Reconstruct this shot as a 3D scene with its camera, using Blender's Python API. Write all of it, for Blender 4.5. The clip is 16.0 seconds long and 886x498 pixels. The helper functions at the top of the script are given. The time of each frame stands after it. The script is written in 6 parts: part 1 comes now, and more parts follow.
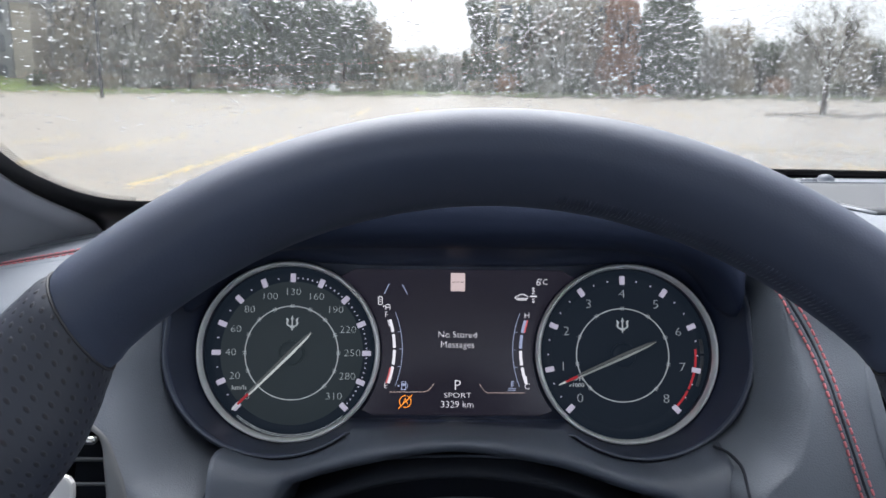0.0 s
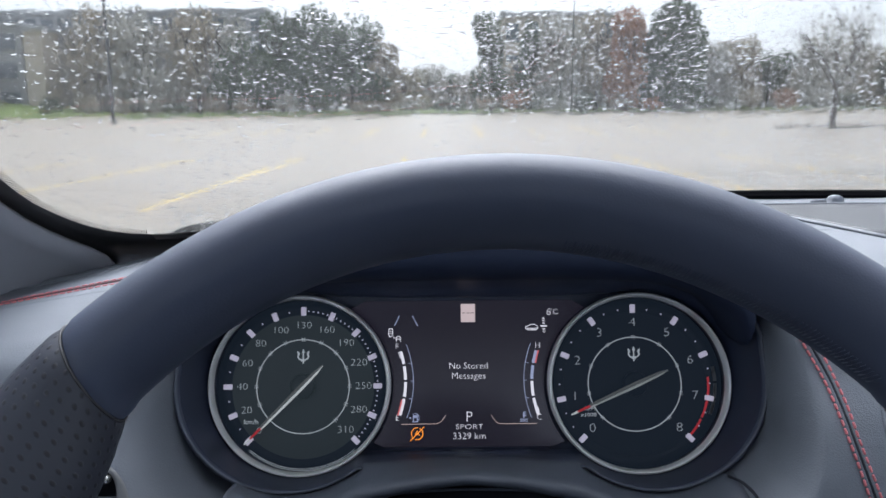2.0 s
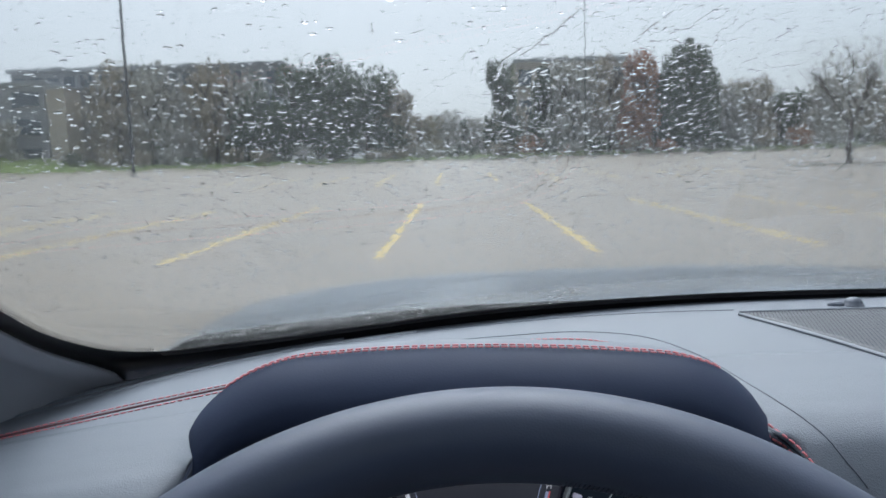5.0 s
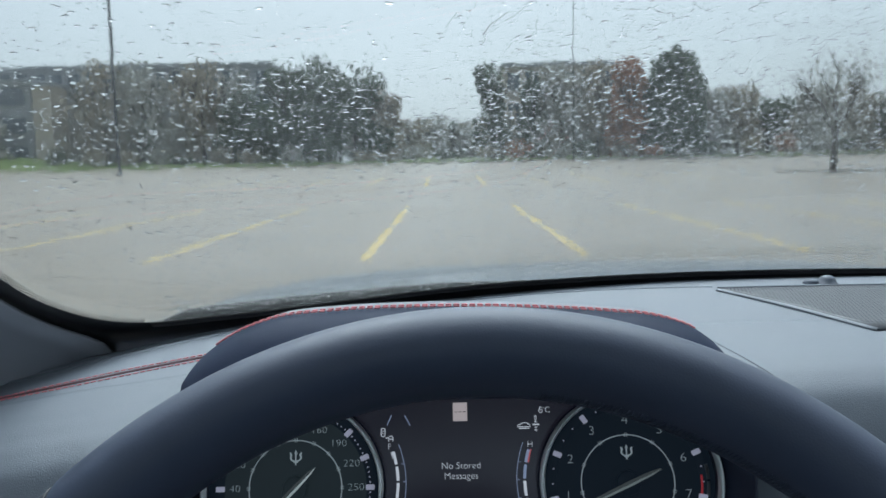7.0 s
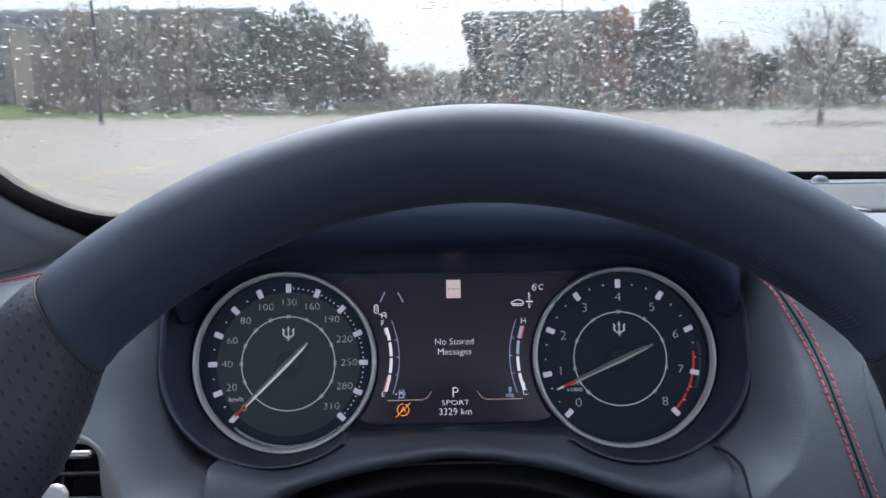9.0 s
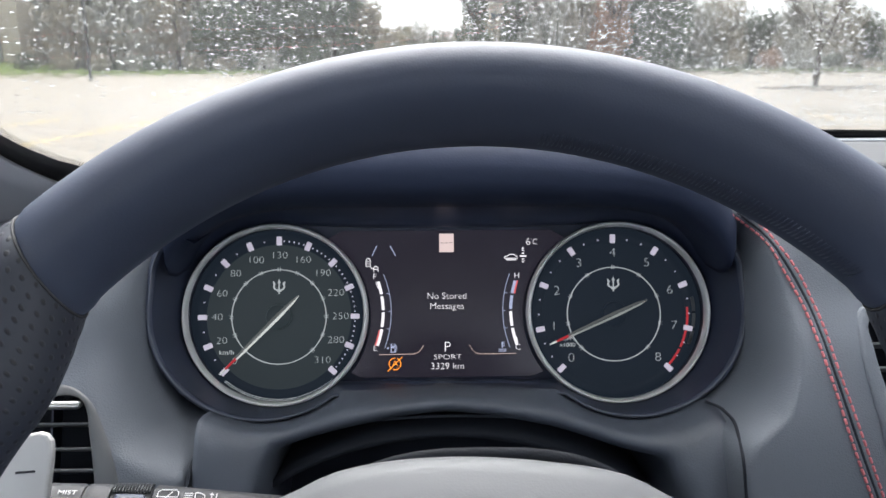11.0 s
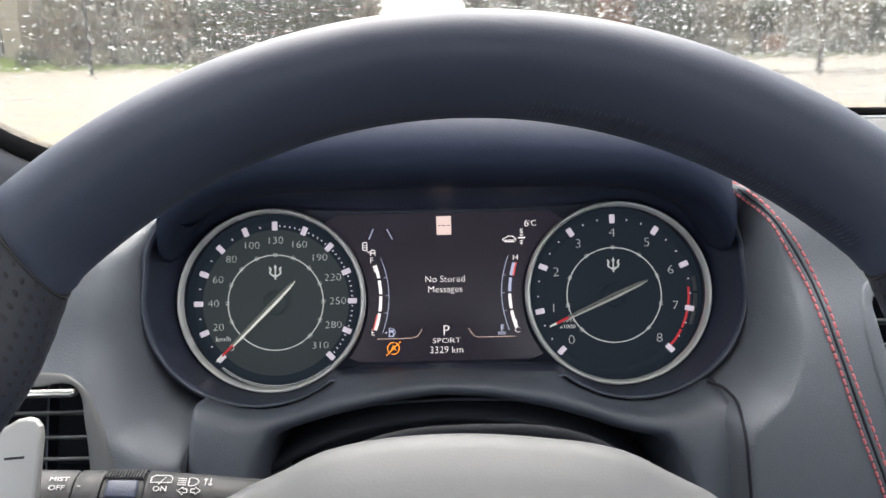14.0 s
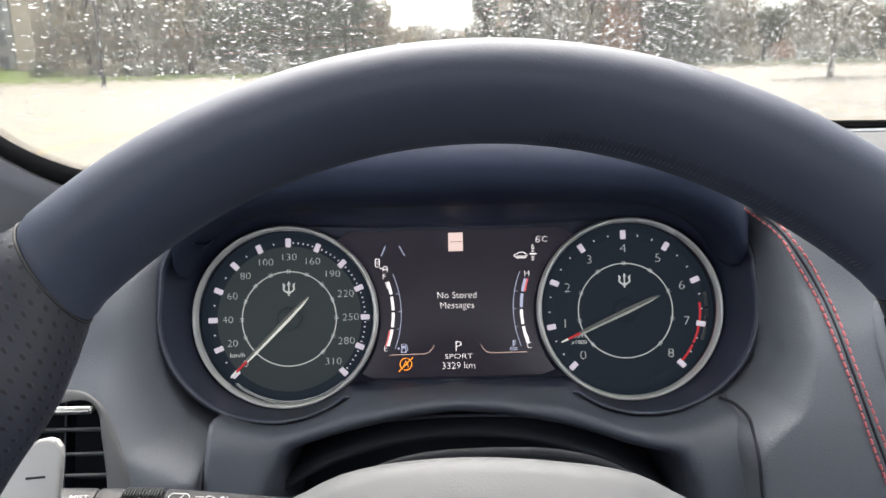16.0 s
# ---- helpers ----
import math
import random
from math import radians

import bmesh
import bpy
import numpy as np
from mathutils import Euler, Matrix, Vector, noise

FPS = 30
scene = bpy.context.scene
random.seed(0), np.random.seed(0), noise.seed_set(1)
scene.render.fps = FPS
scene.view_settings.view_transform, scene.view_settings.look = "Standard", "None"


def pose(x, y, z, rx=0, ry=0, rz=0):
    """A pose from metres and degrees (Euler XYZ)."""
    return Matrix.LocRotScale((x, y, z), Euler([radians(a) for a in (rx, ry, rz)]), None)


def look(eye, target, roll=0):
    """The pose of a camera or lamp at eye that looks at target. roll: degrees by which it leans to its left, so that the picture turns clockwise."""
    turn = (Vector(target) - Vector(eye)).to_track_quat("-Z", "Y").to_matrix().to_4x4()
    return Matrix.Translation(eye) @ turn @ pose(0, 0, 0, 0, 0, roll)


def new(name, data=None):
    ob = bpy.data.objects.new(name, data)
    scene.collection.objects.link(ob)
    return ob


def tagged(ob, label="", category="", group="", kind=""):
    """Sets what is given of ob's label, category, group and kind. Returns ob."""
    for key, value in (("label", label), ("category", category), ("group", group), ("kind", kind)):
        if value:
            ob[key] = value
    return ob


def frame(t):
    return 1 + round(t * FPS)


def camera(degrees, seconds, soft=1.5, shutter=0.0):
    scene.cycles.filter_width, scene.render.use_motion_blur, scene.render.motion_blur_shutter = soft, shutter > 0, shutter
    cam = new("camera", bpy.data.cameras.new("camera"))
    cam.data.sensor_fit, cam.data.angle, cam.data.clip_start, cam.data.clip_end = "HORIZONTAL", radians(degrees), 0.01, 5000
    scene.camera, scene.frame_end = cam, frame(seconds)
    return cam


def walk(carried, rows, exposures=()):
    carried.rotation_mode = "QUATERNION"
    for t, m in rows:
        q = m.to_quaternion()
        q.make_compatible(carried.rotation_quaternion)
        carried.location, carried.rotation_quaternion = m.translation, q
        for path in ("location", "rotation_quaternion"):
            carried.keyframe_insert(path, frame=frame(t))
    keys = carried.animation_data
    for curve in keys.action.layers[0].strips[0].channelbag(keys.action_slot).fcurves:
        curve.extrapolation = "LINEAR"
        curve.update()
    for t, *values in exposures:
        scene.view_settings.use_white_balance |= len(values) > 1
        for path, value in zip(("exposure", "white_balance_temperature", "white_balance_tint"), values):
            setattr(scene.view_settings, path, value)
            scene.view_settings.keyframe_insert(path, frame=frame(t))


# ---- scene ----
cam = camera(59.3, 16.0, soft=1.6)
walk(cam, [
    (0, pose(-0.0155, -0.4935, 1.2590, 78.77, -0.59, -0.48)),
    (0.5, pose(-0.0153, -0.4920, 1.2635, 79.05, -0.38, -0.34)),
    (1, pose(-0.0153, -0.4927, 1.2647, 79.35, -0.22, -0.24)),
    (1.5, pose(-0.0147, -0.4941, 1.2661, 79.74, 0.08, -0.11)),
    (2, pose(-0.0145, -0.4933, 1.2681, 80.08, 0.52, 0.11)),
    (2.5, pose(-0.0164, -0.4875, 1.2752, 80.57, 0.93, 0.26)),
    (3, pose(-0.0128, -0.4786, 1.2970, 81.23, 1.53, 1.06)),
    (3.5, pose(-0.0092, -0.4700, 1.3182, 81.79, 2.14, 1.42)),
    (4, pose(-0.0049, -0.4723, 1.3268, 82.44, 2.11, 1.45)),
    (6.5, pose(-0.0065, -0.4855, 1.3266, 83.77, 1.20, 0.52)),
    (7, pose(-0.0052, -0.4942, 1.3034, 83.56, 1.15, 0.32)),
    (7.5, pose(-0.0086, -0.4940, 1.2775, 83.23, 0.95, -0.11)),
    (8, pose(-0.0102, -0.4985, 1.2599, 82.36, 0.94, -0.31)),
    (8.5, pose(-0.0130, -0.4967, 1.2537, 81.01, 0.77, -0.56)),
    (9, pose(-0.0111, -0.4950, 1.2526, 80.01, 0.71, -0.63)),
    (9.5, pose(-0.0108, -0.4938, 1.2512, 79.14, 0.57, -0.84)),
    (12, pose(-0.0116, -0.4874, 1.2443, 76.76, 0.13, -1.07)),
    (12.5, pose(-0.0103, -0.4876, 1.2444, 76.78, 0.39, -1.00)),
    (13, pose(-0.0090, -0.4867, 1.2440, 76.70, 0.58, -0.99)),
    (13.5, pose(-0.0088, -0.4852, 1.2423, 76.53, 0.87, -1.00)),
    (14, pose(-0.0068, -0.4844, 1.2396, 76.49, 1.07, -0.95)),
    (14.5, pose(-0.0068, -0.4848, 1.2402, 76.46, 1.20, -0.87)),
    (15, pose(-0.0080, -0.4845, 1.2401, 76.54, 1.30, -0.79)),
    (15.5, pose(-0.0083, -0.4856, 1.2427, 76.86, 1.34, -0.54)),
    (16, pose(-0.0081, -0.4870, 1.2453, 77.15, 1.39, -0.29)),
], exposures=[
    (0.0, 1.70, 6100, 12), (2.0, 1.48, 5900, 12), (3.0, 1.16, 5800, 12), (4.0, 0.95, 5800, 12),
    (6.5, 0.85, 5550, 0), (7.0, 0.82, 5550, 1), (7.5, 1.00, 5680, 7), (8.0, 1.20, 5780, 10), (9.5, 1.60, 5830, 11),
    (12.0, 2.18, 6650, 11), (16.0, 2.20, 6800, 11)])

# ---------------------------------------------------------------- light
world = bpy.data.worlds.new("overcast_sky")
scene.world = world
world.use_nodes = True
wn, wl = world.node_tree.nodes, world.node_tree.links
wn.clear()
sky = wn.new("ShaderNodeTexSky")
sky.sky_type = "NISHITA"
sky.sun_disc = False
sky.sun_elevation, sky.sun_rotation = radians(50), radians(-3)
sky.air_density, sky.dust_density, sky.ozone_density = 1.0, 4.0, 1.5
soften = wn.new("ShaderNodeHueSaturation")
soften.inputs["Saturation"].default_value = 0.32
bg = wn.new("ShaderNodeBackground")
bg.inputs["Strength"].default_value = 0.15
wout = wn.new("ShaderNodeOutputWorld")
wl.new(sky.outputs["Color"], soften.inputs["Color"])
cloud = wn.new("ShaderNodeMix")
cloud.data_type = "RGBA"
cloud.inputs["Factor"].default_value = 0.6
cloud.inputs["B"].default_value = (4.5, 4.8, 5.05, 1)
wl.new(soften.outputs["Color"], cloud.inputs["A"])
wl.new(cloud.outputs["Result"], bg.inputs["Color"])
wl.new(bg.outputs["Background"], wout.inputs["Surface"])

sun_data = bpy.data.lights.new("sun", "SUN")
sun_data.energy, sun_data.angle, sun_data.color = 1.8, radians(60), (1.0, 0.98, 0.95)
sun = new("sun", sun_data)
sun.matrix_world = look((0, 0, 30), (1, -19, 3))


# ---------------------------------------------------------------- materials
def material(name, base, rough=0.5, metal=0.0, spec=0.5, grain=0.0, grain_scale=400.0, vary=0.0, vary_scale=6.0,
             emit=None, emit_strength=0.0, coat=0.0, noise_bump=0.0, noise_scale=40.0):
    m = bpy.data.materials.new(name)
    m.use_nodes = True
    n, l = m.node_tree.nodes, m.node_tree.links
    p = n["Principled BSDF"]
    p.inputs["Base Color"].default_value = (*base, 1)
    p.inputs["Roughness"].default_value = rough
    p.inputs["Metallic"].default_value = metal
    p.inputs["Specular IOR Level"].default_value = spec
    p.inputs["Coat Weight"].default_value = coat
    if emit:
        p.inputs["Emission Color"].default_value = (*emit, 1)
        p.inputs["Emission Strength"].default_value = emit_strength
    co = n.new("ShaderNodeTexCoord")
    if vary:
        t = n.new("ShaderNodeTexNoise")
        t.inputs["Scale"].default_value, t.inputs["Detail"].default_value = vary_scale, 6
        r = n.new("ShaderNodeMapRange")
        r.inputs["From Min"].default_value, r.inputs["From Max"].default_value = 0.3, 0.7
        r.inputs["To Min"].default_value, r.inputs["To Max"].default_value = 1 - vary, 1 + vary
        x = n.new("ShaderNodeVectorMath")
        x.operation = "SCALE"
        x.inputs[0].default_value = base
        l.new(co.outputs["Object"], t.inputs["Vector"])
        l.new(t.outputs["Fac"], r.inputs["Value"])
        l.new(r.outputs["Result"], x.inputs["Scale"])
        l.new(x.outputs["Vector"], p.inputs["Base Color"])
        r2 = n.new("ShaderNodeMapRange")
        r2.inputs["From Min"].default_value, r2.inputs["From Max"].default_value = 0.3, 0.7
        r2.inputs["To Min"].default_value, r2.inputs["To Max"].default_value = max(rough - 0.06, 0.02), rough + 0.06
        l.new(t.outputs["Fac"], r2.inputs["Value"])
        l.new(r2.outputs["Result"], p.inputs["Roughness"])
    last = None
    if grain:
        v = n.new("ShaderNodeTexVoronoi")
        v.inputs["Scale"].default_value = grain_scale
        b = n.new("ShaderNodeBump")
        b.inputs["Strength"].default_value, b.inputs["Distance"].default_value = grain, 0.0006
        l.new(co.outputs["Object"], v.inputs["Vector"])
        l.new(v.outputs["Distance"], b.inputs["Height"])
        last = b
    if noise_bump:
        v = n.new("ShaderNodeTexNoise")
        v.inputs["Scale"].default_value, v.inputs["Detail"].default_value = noise_scale, 5
        b = n.new("ShaderNodeBump")
        b.inputs["Strength"].default_value, b.inputs["Distance"].default_value = noise_bump, 0.4 / noise_scale
        l.new(co.outputs["Object"], v.inputs["Vector"])
        l.new(v.outputs["Fac"], b.inputs["Height"])
        if last:
            l.new(last.outputs["Normal"], b.inputs["Normal"])
        last = b
    if last:
        l.new(last.outputs["Normal"], p.inputs["Normal"])
    return m


def perforated(name, base):
    """Black leather with rows of small punched holes, laid out by the mesh's own coordinates in metres."""
    m = material(name, base, rough=0.45, spec=0.55, grain=0.25, grain_scale=900)
    n, l = m.node_tree.nodes, m.node_tree.links
    p = n["Principled BSDF"]
    uv = n.new("ShaderNodeUVMap")
    sep = n.new("ShaderNodeSeparateXYZ")
    l.new(uv.outputs["UV"], sep.inputs["Vector"])

    def mth(op, a, b=None, c=None):
        k = n.new("ShaderNodeMath")
        k.operation = op
        for i, val in enumerate((a, b, c)):
            if val is None:
                continue
            if isinstance(val, (int, float)):
                k.inputs[i].default_value = val
            else:
                l.new(val, k.inputs[i])
        return k.outputs[0]

    pitch = 0.0037
    row = mth("DIVIDE", sep.outputs["Y"], pitch * 0.86)
    odd = mth("MULTIPLY", mth("MODULO", mth("FLOOR", row), 2.0), 0.5)
    col = mth("ADD", mth("DIVIDE", sep.outputs["X"], pitch), odd)
    dx = mth("SUBTRACT", mth("FRACT", col), 0.5)
    dy = mth("SUBTRACT", mth("FRACT", row), 0.5)
    d = mth("SQRT", mth("ADD", mth("MULTIPLY", dx, dx), mth("MULTIPLY", dy, dy)))
    hole = n.new("ShaderNodeMapRange")
    hole.inputs["From Min"].default_value, hole.inputs["From Max"].default_value = 0.10, 0.24
    l.new(d, hole.inputs["Value"])
    mix = n.new("ShaderNodeMix")
    mix.data_type = "RGBA"
    mix.inputs["A"].default_value, mix.inputs["B"].default_value = (0.012, 0.013, 0.018, 1), (*base, 1)
    l.new(hole.outputs["Result"], mix.inputs["Factor"])
    l.new(mix.outputs["Result"], p.inputs["Base Color"])
    b = n.new("ShaderNodeBump")
    b.inputs["Strength"].default_value, b.inputs["Distance"].default_value = 0.32, 0.0008
    l.new(hole.outputs["Result"], b.inputs["Height"])
    l.new(b.outputs["Normal"], p.inputs["Normal"])
    return m


def glassy(name, ior, rough=0.0, ripple=0.0, ripple_scale=60.0, tint=(1, 1, 1), veil=0.0):
    m = bpy.data.materials.new(name)
    m.use_nodes = True
    n, l = m.node_tree.nodes, m.node_tree.links
    n.clear()
    g = n.new("ShaderNodeBsdfGlass")
    g.inputs["Color"].default_value = (*tint, 1)
    g.inputs["IOR"].default_value, g.inputs["Roughness"].default_value = ior, rough
    o = n.new("ShaderNodeOutputMaterial")
    l.new(g.outputs["BSDF"], o.inputs["Surface"])
    if veil:
        # a film of water and dirt that scatters a little of the daylight
        tr = n.new("ShaderNodeBsdfTranslucent")
        tr.inputs["Color"].default_value = (0.9, 0.9, 0.9, 1)
        mx = n.new("ShaderNodeMixShader")
        mx.inputs["Fac"].default_value = veil
        l.new(g.outputs["BSDF"], mx.inputs[1])
        l.new(tr.outputs["BSDF"], mx.inputs[2])
        l.new(mx.outputs["Shader"], o.inputs["Surface"])
    if ripple:
        co = n.new("ShaderNodeTexCoord")
        t = n.new("ShaderNodeTexNoise")
        t.inputs["Scale"].default_value, t.inputs["Detail"].default_value = ripple_scale, 2
        b = n.new("ShaderNodeBump")
        b.inputs["Strength"].default_value, b.inputs["Distance"].default_value = ripple, 0.002
        l.new(co.outputs["Object"], t.inputs["Vector"])
        l.new(t.outputs["Fac"], b.inputs["Height"])
        l.new(b.outputs["Normal"], g.inputs["Normal"])
    return m


M_wheel = material("wheel_leather", (0.045, 0.057, 0.093), 0.47, spec=0.55, grain=0.05, grain_scale=1300, vary=0.06, vary_scale=14)
M_grip = perforated("perforated_leather", (0.030, 0.035, 0.050))
M_hub = material("hub_cover", (0.130, 0.136, 0.149), 0.5, vary=0.05, vary_scale=8, grain=0.05, grain_scale=1500)
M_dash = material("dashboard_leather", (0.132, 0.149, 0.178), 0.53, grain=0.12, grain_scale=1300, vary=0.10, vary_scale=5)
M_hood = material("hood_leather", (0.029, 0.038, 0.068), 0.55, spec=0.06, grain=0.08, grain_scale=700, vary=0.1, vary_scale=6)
M_fascia = material("fascia_leather", (0.132, 0.149, 0.178), 0.53, grain=0.30, grain_scale=1100, vary=0.10, vary_scale=5)
M_black = material("black_plastic", (0.038, 0.048, 0.083), 0.40, grain=0.15, grain_scale=1500, vary=0.1, vary_scale=12)
M_soft = material("dark_grey_plastic", (0.092, 0.107, 0.138), 0.5, grain=0.15, grain_scale=900, vary=0.1, vary_scale=7)
M_gloss = material("satin_grey_trim", (0.112, 0.118, 0.125), 0.52, vary=0.06, vary_scale=10)
# near-black that puts the shade of recesses and gaps into the colour
M_void = material("recess_shade_black", (0.010, 0.014, 0.024), 0.8)
M_chrome = material("satin_chrome", (0.62, 0.62, 0.60), 0.22, metal=1.0, vary=0.06, vary_scale=60)
M_ring = material("satin_ring", (0.92, 0.93, 0.91), 0.30, metal=0.35)
M_silver = material("brushed_aluminium", (0.54, 0.54, 0.54), 0.40, metal=0.75, vary=0.06, vary_scale=40)
M_stitch = material("red_thread", (0.68, 0.20, 0.225), 0.65, noise_bump=0.5, noise_scale=1500)
M_seam = material("dark_red_piping", (0.105, 0.040, 0.048), 0.65, noise_bump=0.3, noise_scale=900)
M_thread = material("black_thread", (0.05, 0.05, 0.055), 0.7)
M_headliner = material("grey_headliner", (0.30, 0.30, 0.29), 0.9, noise_bump=0.2, noise_scale=500, vary=0.05)
M_door = material("door_trim", (0.16, 0.155, 0.15), 0.6, grain=0.3, grain_scale=600, vary=0.1)
M_pillar = material("pillar_trim", (0.230, 0.245, 0.280), 0.65, noise_bump=0.15, noise_scale=900, vary=0.1, vary_scale=8)
M_strip = material("frit_strip", (0.022, 0.020, 0.020), 0.5)
M_rubber = material("wiper_rubber", (0.006, 0.006, 0.007), 0.6, spec=0.1, vary=0.1, vary_scale=30)
M_frit = material("black_frit", (0.006, 0.006, 0.007), 0.35)
M_dial_l = material("dial_face_grey", (0.015, 0.020, 0.024), 0.45, spec=0.3, vary=0.08, vary_scale=30, emit=(0.5, 0.66, 0.72), emit_strength=0.010)
M_dial_d = material("dial_face_dark", (0.007, 0.009, 0.014), 0.5, spec=0.15, vary=0.08, vary_scale=30, emit=(0.42, 0.62, 0.9), emit_strength=0.006)
M_screen = material("lcd_panel", (0.010, 0.010, 0.012), 0.22, emit=(0.56, 0.46, 0.74), emit_strength=0.007)
M_lcd_white = material("lcd_white", (0.1, 0.1, 0.1), 0.3, emit=(0.92, 0.88, 0.90), emit_strength=0.28)
M_lcd_cream = material("lcd_cream", (0.1, 0.1, 0.1), 0.3, emit=(0.95, 0.74, 0.70), emit_strength=0.20)
M_lcd_dim = material("lcd_blue_grey", (0.05, 0.05, 0.06), 0.3, emit=(0.45, 0.5, 0.7), emit_strength=0.22)
M_lcd_red = material("lcd_red", (0.05, 0.01, 0.01), 0.3, emit=(0.85, 0.12, 0.12), emit_strength=0.22)
M_lcd_warm = material("lcd_warm_line", (0.05, 0.04, 0.03), 0.3, emit=(0.9, 0.66, 0.58), emit_strength=0.20)
M_amber = material("lcd_amber", (0.1, 0.05, 0.0), 0.3, emit=(1.0, 0.30, 0.02), emit_strength=0.45)
M_tick = material("dial_marker", (0.56, 0.53, 0.60), 0.5, emit=(0.9, 0.82, 0.97), emit_strength=0.11)
M_numeral = material("dial_numeral", (0.45, 0.46, 0.46), 0.5, emit=(0.8, 0.85, 0.85), emit_strength=0.10)
M_needle = material("needle_silver", (0.42, 0.43, 0.41), 0.35, metal=0.6, emit=(0.85, 0.9, 0.85), emit_strength=0.06)
M_needle_w = material("needle_bright", (0.62, 0.63, 0.61), 0.35, emit=(0.9, 0.95, 0.9), emit_strength=0.12)
M_needle_d = material("needle_shaded", (0.12, 0.12, 0.12), 0.4, metal=0.3, emit=(0.85, 0.9, 0.85), emit_strength=0.02)
M_red = material("dial_red", (0.45, 0.02, 0.025), 0.4, emit=(0.9, 0.06, 0.08), emit_strength=0.08)
M_print = material("switch_print", (0.50, 0.50, 0.52), 0.6)
M_edge = material("pale_grey_trim", (0.22, 0.235, 0.26), 0.6, spec=0.15, vary=0.05, vary_scale=20)
M_column = material("column_plastic", (0.020, 0.023, 0.031), 0.6, spec=0.3, grain=0.15, grain_scale=1500, vary=0.1, vary_scale=12)
M_stalk = material("stalk_plastic", (0.026, 0.028, 0.033), 0.5, spec=0.35, vary=0.06, vary_scale=20, grain=0.12, grain_scale=1200)
M_stalk_d = material("stalk_dark_plastic", (0.020, 0.022, 0.027), 0.55, spec=0.35, vary=0.06, vary_scale=20)
M_mesh = material("speaker_mesh", (0.075, 0.080, 0.090), 0.5, metal=0.3)


def side_glass(name, tint):
    """Tinted pane that lets light straight through, with a slight gloss."""
    m = bpy.data.materials.new(name)
    m.use_nodes = True
    n, l = m.node_tree.nodes, m.node_tree.links
    n.clear()
    clear, gloss, mix, out = n.new("ShaderNodeBsdfTransparent"), n.new("ShaderNodeBsdfGlossy"), n.new("ShaderNodeMixShader"), n.new("ShaderNodeOutputMaterial")
    clear.inputs["Color"].default_value = (tint, tint * 1.01, tint * 1.02, 1)
    gloss.inputs["Roughness"].default_value = 0.03
    mix.inputs["Fac"].default_value = 0.06
    l.new(clear.outputs["BSDF"], mix.inputs[1])
    l.new(gloss.outputs["BSDF"], mix.inputs[2])
    l.new(mix.outputs["Shader"], out.inputs["Surface"])
    return m


M_side_dark = side_glass("dark_tinted_side_glass", 0.86)
M_side_clear = side_glass("light_tinted_side_glass", 0.93)
M_water = glassy("rain_water", 1.33)
M_pane = glassy("windscreen_glass", 1.5, rough=0.026, ripple=0.02, ripple_scale=45, tint=(0.695, 0.696, 0.684), veil=0.011)
M_paint = material("bonnet_paint", (0.20, 0.235, 0.28), 0.38, metal=0.3, coat=0.3, noise_bump=0.5, noise_scale=90, vary=0.04, vary_scale=3)


# ---------------------------------------------------------------- builders
def mesh_from(name, verts, faces, smooth=True):
    me = bpy.data.meshes.new(name)
    me.from_pydata([tuple(v) for v in verts], [], faces)
    me.validate()
    if smooth:
        me.polygons.foreach_set("use_smooth", [True] * len(me.polygons))
    me.update()
    return me


def thing(name, label, category, at=(0, 0, 0), group="", kind=""):
    ob = new(name)
    ob.location = at
    ob.empty_display_size = 0.02
    return tagged(ob, label, category, group, kind)


def put(name, me, mat, parent=None, label=""):
    """Links a mesh given in world metres as one object under its thing."""
    if mat:
        me.materials.clear()
        me.materials.append(mat)
    ob = new(name, me)
    if parent is not None:
        ob.parent = parent
        ob.matrix_parent_inverse = Matrix.Translation(-parent.location)
    return tagged(ob, label) if label else ob


def part(name, bm, mat, parent=None, label="", smooth=True):
    me = bpy.data.meshes.new(name)
    bm.normal_update()
    bm.to_mesh(me)
    bm.free()
    if smooth:
        me.polygons.foreach_set("use_smooth", [True] * len(me.polygons))
    return put(name, me, mat, parent, label)


